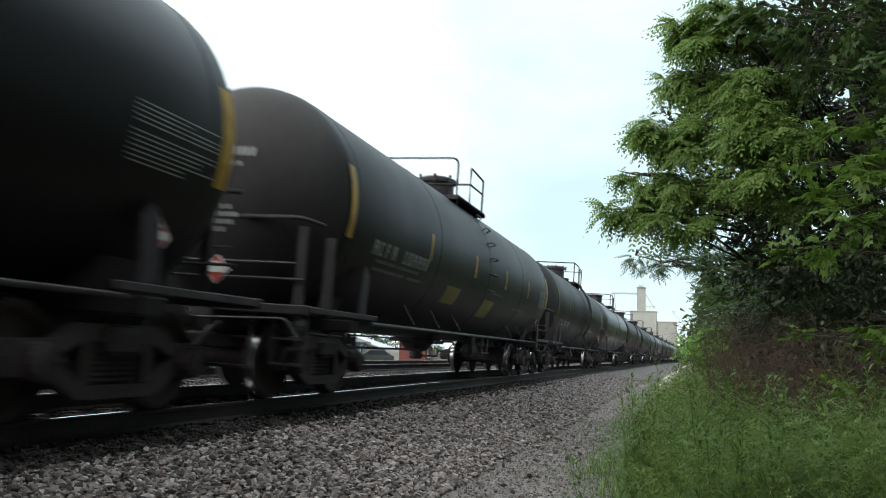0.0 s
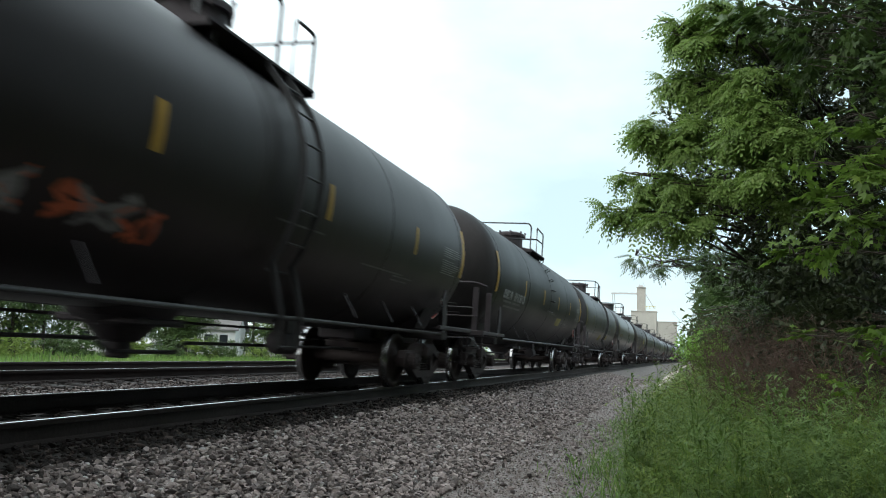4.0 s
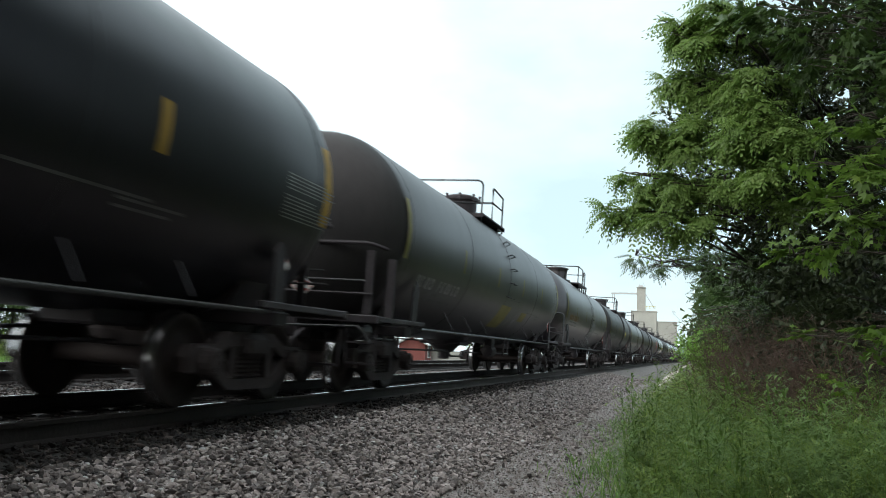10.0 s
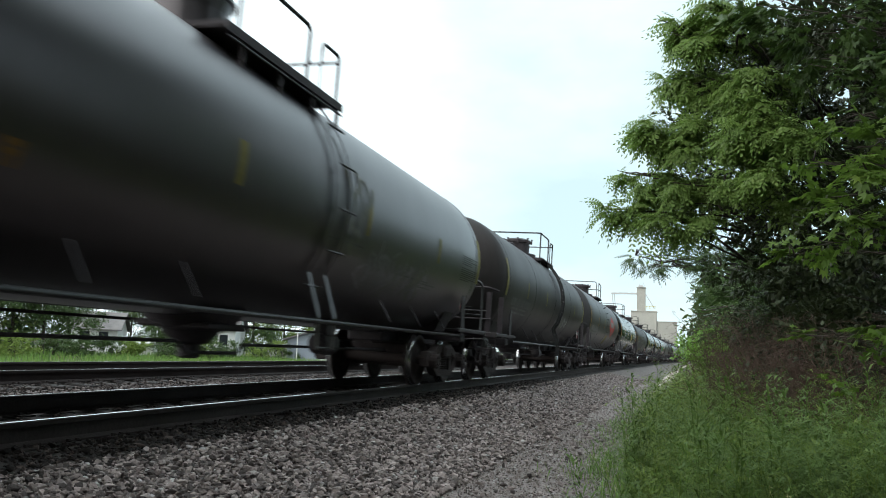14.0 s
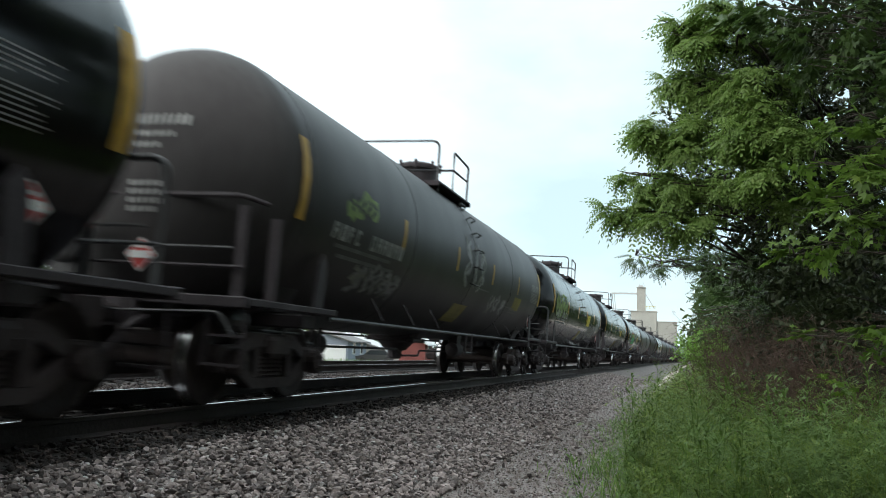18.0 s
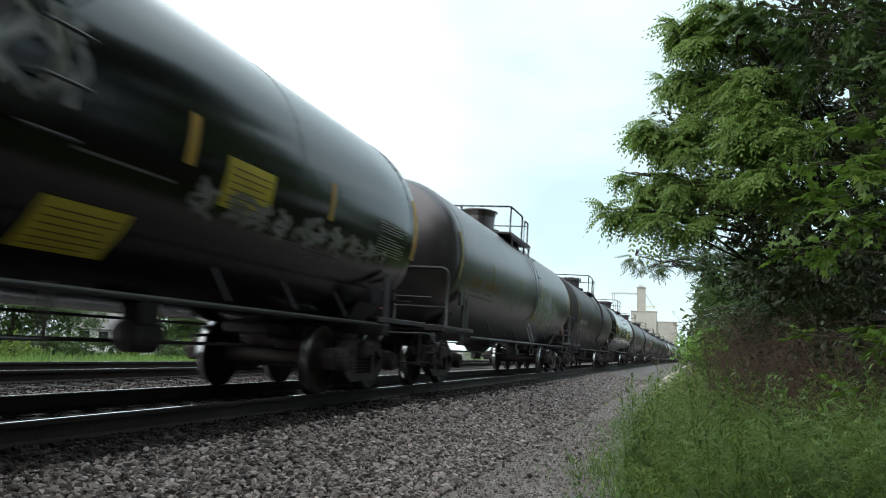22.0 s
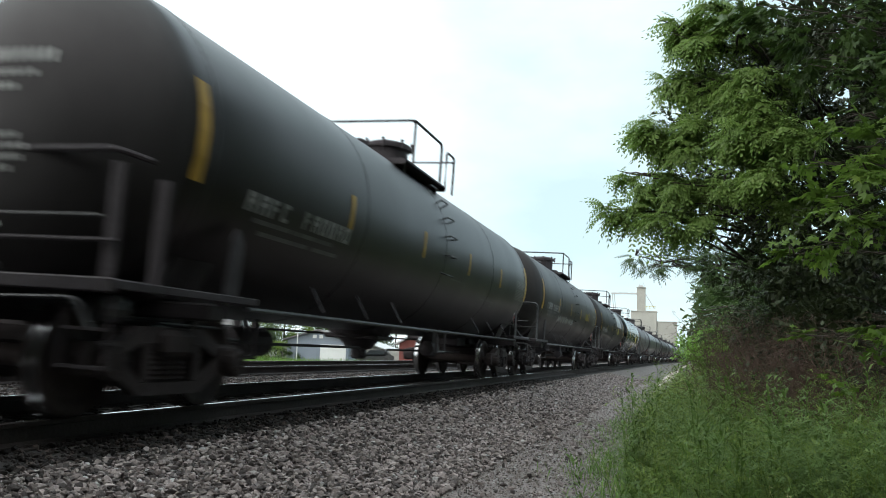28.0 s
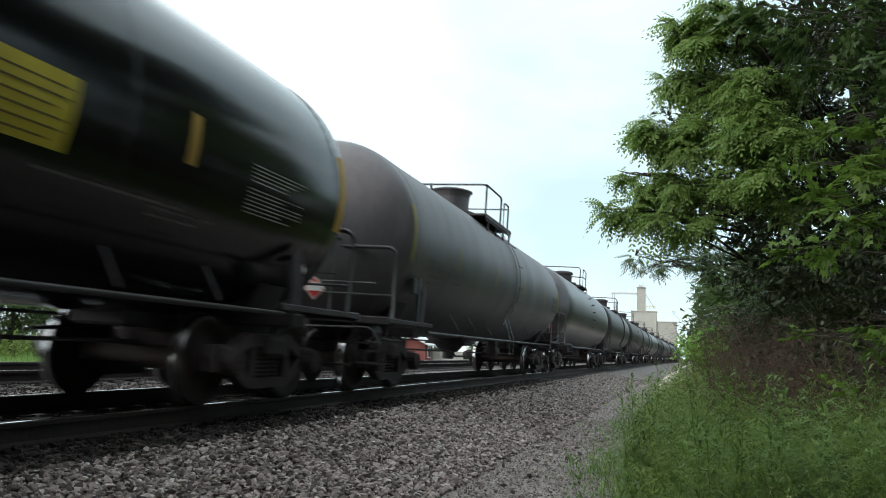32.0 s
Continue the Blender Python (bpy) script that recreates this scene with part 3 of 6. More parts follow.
    pipe(bm, [(-1.3, -8.05, 1.40), (1.3, -8.05, 1.40)], 0.018, 6)
    g["posts"] = mesh_of(bm, "end_handrail", STEEL)
    bm = bmesh.new()
    pipe(bm, rounded([(-1.45, -8.0, 1.1), (-1.45, -8.0, 2.12), (1.45, -8.0, 2.12), (1.45, -8.0, 1.1)], 0.16, 5), 0.03, 8)
    pipe(bm, [(0.1, -8.02, 2.1), (1.05, -8.02, 1.1), (1.2, -8.0, 0.9)], 0.032, 7)
    pipe(bm, rounded([(0.1, -8.2, 2.1), (0.1, -8.25, 2.45), (-0.5, -8.25, 2.45)], 0.1, 3), 0.022, 7)
    pipe(bm, [(-1.45, -8.0, 1.42), (1.45, -8.0, 1.42)], 0.018, 6)
    g["brace"] = mesh_of(bm, "end_handrail", RAILPIPE, True)
    # placard in its holder, facing sideways-out at the end
    bm = bmesh.new()
    box(bm, -0.118, 0.118, -0.008, 0.0, -0.118, 0.118, m=pose(0, 0, 0, 0, 45, 0), slot=1)
    box(bm, -0.104, 0.104, -0.014, -0.008, -0.104, 0.104, m=pose(0, 0, 0, 0, 45, 0))
    box(bm, -0.12, 0.12, -0.022, -0.014, -0.035, 0.035, slot=1)
    box(bm, -0.05, 0.05, -0.022, -0.014, 0.062, 0.09, slot=1)
    g["placard"] = mesh_of(bm, "placard", [PLRED, PLACARD])
    bm = bmesh.new()
    lathe(bm, [(0.20, -0.03), (0.27, -0.03), (0.285, 0.0), (0.27, 0.03), (0.20, 0.03)], "Y", 20, close=False)
    for k in range(4):
        pipe(bm, [(0, 0.03, 0), (math.cos(k * math.pi / 2) * 0.25, 0, math.sin(k * math.pi / 2) * 0.25)], 0.015, 5)
    g["hand_brake"] = mesh_of(bm, "brake_wheel", RAILPIPE, True)
    bm = bmesh.new()
    box(bm, -0.16, 0.16, -0.1, 0.1, -0.28, 0.28, 0.03)
    box(bm, -0.05, 0.05, -0.02, 0.10, -0.9, -0.28, 0.01)
    g["brake_box"] = mesh_of(bm, "brake_housing", RAILPIPE)
    # the plate and strut at the platform's inner corner
    bm = bmesh.new()
    prism(bm, [(-6.75, 1.0), (-6.5, 1.0), (-6.46, 1.60), (-6.58, 1.72), (-6.68, 1.60)], 1.42, 1.45)
    g["corner_plate"] = mesh_of(bm, "corner_plate", STEEL)
    bm = bmesh.new()
    box(bm, 1.40, 1.45, -7.12, -6.86, 1.52, 1.76, 0.01)
    box(bm, 1.41, 1.46, -6.90, -6.80, 1.02, 1.78, 0.005)
    g["release_box"] = mesh_of(bm, "release_box", RAILPIPE)
    # running board along the top, for one style
    bm = bmesh.new()
    for s in (1, -1):
        box(bm, 0.30, 0.62, s * 1.2, s * 7.55, 3.86, 3.90, 0.005)
        for i in range(5):
            y = s * (1.6 + i * 1.4)
            box(bm, 0.34, 0.56, y - 0.03, y + 0.03, 3.66, 3.87)
    g["running_board"] = mesh_of(bm, "running_board", STEEL)
    return g


FLIP = pose(0, 0, 0, 0, 0, 180)


@lru_cache(None)
def dome_mesh(paint):
    """A tall flared manway dome in the colour of its tank."""
    bm = bmesh.new()
    lathe(bm, [(0.60, 3.78), (0.60, 3.86), (0.44, 3.89), (0.45, 4.20), (0.48, 4.33), (0.52, 4.34), (0.52, 4.37), (0.46, 4.38), (0.40, 4.41), (0.05, 4.42)], "Z", 28)
    return mesh_of(bm, "manway", [PAINT[paint]])


@lru_cache(None)
def stile_mesh(paint):
    me = fixed_meshes()["flat_stile"].copy()
    me.materials.clear()
    me.materials.append(PAINT[paint])
    return me


def markings(car, spec, seed):
    """Stripes, stencilled bars, panels and sprayed shapes of one car's near side."""
    tape = spec.get("tape", 1)
    if tape:
        mids = (-4.75, -1.68, 1.5, 4.66) if spec.get("guard") == "B" else (-4.12, -1.2, 1.62, 4.38)
        for y, a0, a1, w in [(-7.36, -15, 19, 0.17)] + [(m, -11, 5, 0.115) for m in mids] + [(7.36, -15, 19, 0.17)]:
            bm = bmesh.new()
            shell_patch(bm, y - w / 2, y + w / 2, a0, a1)
            part("reflector_strip", mesh_of(bm, "reflector_strip", YELLOW if tape == 1 else YELLOW_DULL), car)
    ink = {"white": WHITE, "grey": GREYINK, "orange": ORANGE}[spec.get("ink", "white")]
    rnd = random.Random(seed)
    # initials and figures as plain bars
    y, high = -6.5, spec.get("let", -10)
    for n, w in ((4, 0.235), (6, 0.215)):
        for i in range(n):
            bm = bmesh.new()
            e = rnd.uniform(0.045, 0.07)
            shell_patch(bm, y, y + e, high - 7.5, high, steps=2)
            if rnd.random() < 0.6:
                shell_patch(bm, y + w * 0.74 - e, y + w * 0.74, high - 7.5, high, steps=2)
            for q in (rnd.choice((-7.5, -4.4)), -1.8):
                shell_patch(bm, y + e, y + w * 0.74 - e, high + q, high + q + 1.6, 0.0065, steps=1)
            part("letter_bar", mesh_of(bm, "letter_bar", ink), car)
            y += w
        y += 0.26
    for i, (y0, y1) in enumerate(((-6.35, -5.5), (-5.4, -4.45), (-6.2, -5.0), (-4.9, -4.2))):
        bm = bmesh.new()
        a0 = high - 11 - 4.4 * (i // 2)
        shell_patch(bm, y0 + rnd.uniform(-0.1, 0.1), y1, a0, a0 + 1.8, steps=1)
        part("small_lettering", mesh_of(bm, "small_lettering", GREYINK), car)
    # data panel near the trailing end: fine lines, each of its own length
    y0, high = spec.get("data", (6.12, 1.5))
    tone = PAINT["black"] if spec["paint"] in ("grey", "silver") else GREYINK if spec.get("ink") == "grey" else WHITE
    for i in range(13):
        if i == 5:
            continue
        bm = bmesh.new()
        shell_patch(bm, y0 + (0.0 if i % 4 else 0.02), y0 + 1.1 - rnd.choice((0, 0, 0.08, 0.2, 0.4)), high - 1.4 * i - 0.48, high - 1.4 * i, steps=1)
        part("data_line", mesh_of(bm, "data_line", tone), car)
    for y0, y1, a0 in ((0.4, 1.52, -18), (2.85, 4.5, -25.5), (4.1, 4.95, -27), (4.1, 4.8, -29.5)):
        bm = bmesh.new()
        shell_patch(bm, y0, y1, a0, a0 + 0.9, steps=1)
        part("small_lettering", mesh_of(bm, "small_lettering", GREYINK), car)
    for y, a, w, h, mat in spec.get("panels", ()):
        bm = bmesh.new()
        shell_patch(bm, y - w / 2, y + w / 2, a, a + h)
        p = part("warning_panel", mesh_of(bm, "warning_panel", YELLOW_P if mat == "y" else YELLOW_DULL), car)
        if mat == "y":
            bm = bmesh.new()
            for i in range(6):
                shell_patch(bm, y - w * 0.42, y + w * (0.42 if i % 3 else 0.3), a + h * (0.1 + 0.14 * i), a + h * (0.13 + 0.14 * i), 0.009, steps=1)
            part("print_line", mesh_of(bm, "print_line", PRINT), p)
    for kind, y, a, size in spec.get("art", ()):
        bm = bmesh.new()
        if kind == "puffs":      # big pale bubble shapes with a green rim
            for i in range(5):
                shell_blob(bm, y + (i - 2) * 0.62 * size, a - 3 * i + rnd.uniform(-2, 2), 0.46 * size, 17 * size, 0.006, 1, 0.15, seed + i)
            for i in range(7):
                shell_blob(bm, y + (i - 3) * 0.46 * size, a - 2 * i + 4 + rnd.uniform(-5, 5), 0.33 * size, 12 * size, 0.009, 0, 0.2, seed + 9 + i)
            for i in range(6):
                q = y + (i - 2.5) * 0.5 * size
                shell_stroke(bm, [(q + 0.1 * math.sin(k + i), a + 6 - 3 * i - 7 * size + k * 2.3 * size) for k in range(7)], 0.05, 0.012, 2)
            mats = [SPRAY_WHITE, SPRAY_GREEN, PAINT["dark"]]
        elif kind == "green":
            for i in range(4):
                shell_blob(bm, y + (i - 1.5) * 0.45 * size, a + rnd.uniform(-3, 3), 0.36 * size, 10 * size, 0.006, 0, 0.25, seed + i)
            for i in range(5):
                q = y + (i - 2) * 0.36 * size
                shell_stroke(bm, [(q + 0.12 * size * math.sin(k * 1.1 + i), a - 7 * size + k * 2.4 * size) for k in range(7)], 0.06, 0.009, 1)
            mats = [SPRAY_GREEN, PAINT["black"]]
        elif kind == "framed":
            for i in range(5):
                q = y + (i - 2) * 0.5 * size
                shell_blob(bm, q, a, 0.46 * size, 18 * size, 0.006, 1, 0.08, seed + i)
                shell_blob(bm, q, a - 0.5, 0.36 * size, 14.5 * size, 0.009, 0, 0.1, seed + 20 + i)
                shell_stroke(bm, [(q - 0.22 * size * math.cos(k * 0.4), a - 11 * size + k * 2.9 * size) for k in range(8)], 0.05, 0.012, 2)
            mats = [SPRAY_MINT, SPRAY_RED, WHITE]
        elif kind == "teal":
            shell_blob(bm, y, a, 0.5 * size, 8 * size, 0.006, 0, 0.3, seed)
            shell_blob(bm, y + 0.4, a - 2, 0.35 * size, 6 * size, 0.008, 0, 0.3, seed + 3)
            mats = [SPRAY_TEAL]
        else:                    # a scrawl of letter-like strokes, size: half length and half height in degrees
            length, high = size
            n = max(2, int(length * 2 / 0.42))
            for i in range(n):
                q = y - length + (i + 0.5) * 2 * length / n
                for _ in range(4):
                    c, h2, ph = rnd.uniform(-0.16, 0.16), rnd.uniform(0.45, 1.0) * high, rnd.uniform(0, 6.28)
                    bow, turn = rnd.uniform(0.05, 0.22), rnd.uniform(0.4, 1.3)
                    m0 = rnd.uniform(-0.25, 0.25) * high
                    shell_stroke(bm, [(q + c + bow * math.sin(ph + k * turn), a + m0 + h2 * (k / 7 * 2 - 1)) for k in range(8)], rnd.uniform(0.035, 0.085), 0.006 + 0.001 * rnd.random(), rnd.choice((0, 0, 1)))
            mats = [SPRAY_WHITE, {"tag": SPRAY_PALE, "pinktag": SPRAY_RED, "mint": SPRAY_TEAL}[kind]]
        part("sprayed_art", mesh_of(bm, "sprayed_art", mats), car, "sprayed graffiti")
    if "diamond" in spec:
        y, a = spec["diamond"]
        bm = bmesh.new()
        n = 10
        k = math.degrees(1 / R_TANK)
        for s in (1, -1):
            rows = []
            for i in range(n + 1):
                t = i / n
                w = 1.55 * (1 - t)
                rows.append([bm.verts.new(on_shell(y + w * e, a + s * 23 * t, 0.006)) for e in (-1, 0, 1)])
            for p, q in zip(rows, rows[1:]):
                bm.faces.new((p[0], p[1], q[1], q[0]))
                bm.faces.new((p[1], p[2], q[2], q[1]))
        bmesh.ops.remove_doubles(bm, verts=bm.verts[:], dist=0.001)
        panel = part("red_diamond_panel", mesh_of(bm, "red_diamond_panel", RED), car, "red diamond panel with white bars")
        bm = bmesh.new()
        for y0, w in ((-0.95, 0.62), (-0.22, 0.46), (0.34, 0.5)):
            shell_patch(bm, y + y0, y + y0 + w, a - 1.5, a + 9.5, 0.012)
        for i in range(6):
            w = 0.42 - 0.06 * abs(i - 2.2)
            shell_patch(bm, y - 0.05 - w, y - 0.05 + w, a - 5.5 - i * 1.9, a - 4.6 - i * 1.9, 0.012, steps=1)
        part("white_bar", mesh_of(bm, "white_bar", WHITE), panel)
    if spec.get("poster"):
        bm = bmesh.new()
        shell_patch(bm, 2.0, 5.2, 4, 42, 0.006, skew=-0.2)
        sheet = part("pale_poster", mesh_of(bm, "pale_poster", POSTER), car, "pale panel with blue print")
        bm = bmesh.new()
        for i in range(3):
            shell_patch(bm, 2.2, 2.65, 12 + i * 9, 15 + i * 9, 0.012)
            shell_patch(bm, 2.9, 4.6 - 0.4 * i, 12 + i * 9, 14 + i * 9, 0.012)
        part("print", mesh_of(bm, "print", PANELBLUE), sheet)


def tank_car(spec, seed, near=True):
    """One tank car, its middle at the origin, on rails at z = 0."""
    g = fixed_meshes()
    paint = spec["paint"]
    car = new("tank_car")
    car.empty_display_size = 0.5
    style = spec.get("guard", "A")
    r = SHELL["radius"] = R_TANK + (0.04 if style == spec.get("rails", style) == "A" else 0.0)
    part("tank", tank_mesh(paint, r), car)
    tall = style == "B" and spec.get("ends") == "hoop"
    for y in (-7.15, 7.15) if tall else (-7.15, -3.6, 0.0, 3.6, 7.15)[:5 if near else 1]:
        part("weld_band", ring_mesh(paint, r), car, "", pose(0, y, 0))
    top_at = spec.get("top", -0.5 if tall else 0.0)
    top = pose(0, top_at, r - R_TANK)
    shift = pose(0, -0.2, 0.06) @ top if tall else pose(0, 0.6, 0.04 + r - R_TANK)
    if tall:
        dome = part("manway", dome_mesh(paint), car, "tall flared manway dome", shift)
        part("latch", g["bolt"], dome, "", pose(-0.4, -0.35, 0.02))
        part("latch", g["bolt"], dome, "", pose(-0.5, 0.1, 0.02))
    else:
        part("manway", g["manway"], car, "", shift)
        part("manway_lid", g["lid"], car, "", shift)
    if style != "A" and not tall:
        part("valve_housing", g["valve_box"], car, "", pose(-0.25, 0.35, -0.1))
    if near:
        part("relief_valve", g["vent"], car)
        for k in range(0 if tall else 8):
            part("eye_bolt", g["bolt"], car, "", shift @ pose(0.47 * math.cos(k * math.pi / 4 + 0.2), 0.47 * math.sin(k * math.pi / 4 + 0.2), 0))
    mid_walk = -0.15 if style == "A" else 0.5
    if tall:
        for flip in (1, -1):
            side = top @ pose(0, 0.45, -0.07) @ Matrix.Diagonal((flip, 1, 1, 1))
            part("walkway", g["raised_walkway"], car, "", side)
            part("toe_bar", g["toe_bar"], car, "", side)
            for e in (-1.2, -0.4, 0.4, 1.1):
                part("walkway_foot", g["raised_foot"], car, "", side @ pose(0, e, 0))
    for turn in () if tall else (pose(0, mid_walk, r - R_TANK), pose(0, mid_walk, r - R_TANK) @ FLIP):
        part("walkway", g["walkway"], car, "", turn)
        for e in (-0.85, 0.85):
            part("walkway_foot", g["walkway_foot"], car, "", turn @ pose(0, e, 0))
    rails = spec.get("rails", style)
    part("guard_rail", g["guard_hoop" if rails == "A" else "guard_side"], car, "", top)
    part("guard_gate", g["guard_gate" if rails == "A" else "guard_end"], car, "", top)
    rail_z = 0.98 if style == "A" else 0.94
    part("side_rail", g["side_rail"], car, "", pose(1.47, 0, rail_z))
    part("side_rail", g["side_rail"], car, "", pose(-1.47, 0, rail_z))
    if near:
        for y in (-4.9, -3.6, -2.3, 2.3, 3.6, 4.9):
            part("rail_bracket", g["bracket"], car, "", pose(1.44, y, 1.02) @ pose(-0.03, 0, 0.30))
    if style == "A":
        for k, a in enumerate((44, 32, 20, 8, -4, -16)):
            p = on_shell(0.1, a, 0.11)
            part("grab_iron", g["grab"], car, "", Matrix.Translation(p) @ pose(0, 0, 0, 0, -a, 0))
    lad_at = 0.1 if style == "A" else 1.05 + top_at if tall else 0.75
    stile = stile_mesh(paint) if tall else g["ladder" if style != "A" else "short_ladder"]
    lad = part("ladder", stile, car, "", pose(-0.06 if tall else 0, lad_at - 0.22, 0))
    part("stile", stile, lad, "", pose(0, 0.44, 0))
    if style != "A":
        for a in (33, 14, -5, -23, -40) if tall else (40, 27, 14, 1, -12, -25, -37):
            p = on_shell(0, a, 0.12)
            part("rung", g["rung"], lad, "", Matrix.Translation(p) @ pose(0.05 if tall else 0, 0.22, 0))
    part("rung", g["rung"], lad, "", pose(1.48, 0.22, 0.64))
    for turn in (Matrix.Identity(4), FLIP):
        part("draft_sill", g["sill"], car, "", turn)
        part("coupler", g["coupler"], car, "", turn)
        part("saddle", g["saddle"], car, "", turn)
        part("body_bolster", g["body_bolster"], car, "", turn)
        sill = part("end_sill", g["end_sill"], car, "", turn)
        for flip in (1, -1):
            part("deck", g["deck"], sill, "", Matrix.Diagonal((flip, 1, 1, 1)))
            part("side_sill", g["side_sill"], sill, "", Matrix.Diagonal((flip, 1, 1, 1)))
        part("end_handrail", g[spec.get("ends", "posts")], car, "", turn)
        if near:
            part("air_hose", g["hose"], car, "", turn)
            part("cut_lever", g["cut_lever"], car, "", turn)
            part("brake_rigging", g["rigging"], car, "", turn)
            part("release_valve", g["angle_cock"], car, "", turn)
            part("hand_grab", g["hand_grab"], car, "", turn)
            part("corner_plate", g["corner_plate"], car, "", turn)
            part("sill_step", g["step"], car, "", turn @ pose(1.04, -8.2, 0.42))
            part("sill_step", g["step"], car, "", turn @ pose(-1.46, -8.2, 0.42))
    if near:
        part("corner_plate", g["corner_plate"], car, "", Matrix.Diagonal((1, -1, 1, 1)))
        part("placard", g["placard"], car, "red and white diamond placard", pose(0.44, -8.50, 1.44))
        part("placard", g["placard"], car, "red and white diamond placard", pose(1.36, 6.75, 1.50, 0, 0, 90))
        part("brake_housing", g["brake_box"], car, "", pose(-0.62, -8.2, 1.5))
        part("brake_wheel", g["hand_brake"], car, "", pose(-0.62, -8.36, 1.62))
        part("rod_hanger", g["hanger"], car)
        if spec.get("ends") == "hoop":
            part("release_box", g["release_box"], car, "pale grey release box on a post")
        # stencilled block on the leading head
        rnd_head = random.Random(seed)
        bm = bmesh.new()
        for i, (w, z) in enumerate(((0.64, 2.86), (0.5, 2.73), (0.34, 2.61), (0.42, 2.20), (0.5, 2.11), (0.46, 2.02), (0.36, 1.93))):
            x0, high = -0.12, (0.11 if i == 0 else 0.055)
            count = max(3, int(w / 0.075))
            for e in range(count):
                xa, xb = x0 + w * e / count, x0 + w * (e + rnd_head.uniform(0.55, 0.8)) / count
                ring = []
                for x, zz in ((xa, z), (xb, z), (xb, z + high), (xa, z + high)):
                    rr = min(0.995, math.hypot(x, zz - Z_TANK) / r)
                    t = math.asin(rr ** (1 / 0.92))
                    ring.append(bm.verts.new((x, -HALF_TANK + HEAD * (1 - math.cos(t)) - 0.014, zz)))
                bm.faces.new(ring)
        tagged(part("head_lettering", mesh_of(bm, "head_lettering", {"white": WHITE, "grey": GREYINK, "orange": ORANGE}[spec.get("ink", "white")]), car), kind="stuff")
        markings(car, spec, seed)
    if spec.get("board"):
        part("running_board", g["running_board"], car)
    part("air_reservoir", g["reservoir"], car)
    part("brake_cylinder", g["cylinder"], car)
    part("outlet_valve", g["outlet"], car)
    part("brake_rod", g["brake_rod"], car)
    part("brake_pipe", g["train_pipe"], car)
    sets = []
    for s in (-1, 1):
        truck = part("truck", g["bolster"], car, "", pose(0, s * TRUCK_AT, 0))
        for e in (1, -1):
            part("side_frame", g["sideframe"], truck, "", pose(e * 1.0, 0, 0))
            if near:
                for dy in (-0.17, 0, 0.17):
                    part("spring", g["spring"], truck, "", pose(e * 1.0, dy, 0))
                for w in (-0.889, 0.889):
                    part("bearing_cap", g["bearing"], truck, "", pose(e * 1.05, w, 0.457) @ (Matrix.Identity(4) if e > 0 else FLIP))
        for w in (-0.889, 0.889):
            sets.append(part("wheelset", g["wheelset"], truck, "rusty wheelset with polished treads", pose(0, w, WHEEL_R)))
    return car, sets


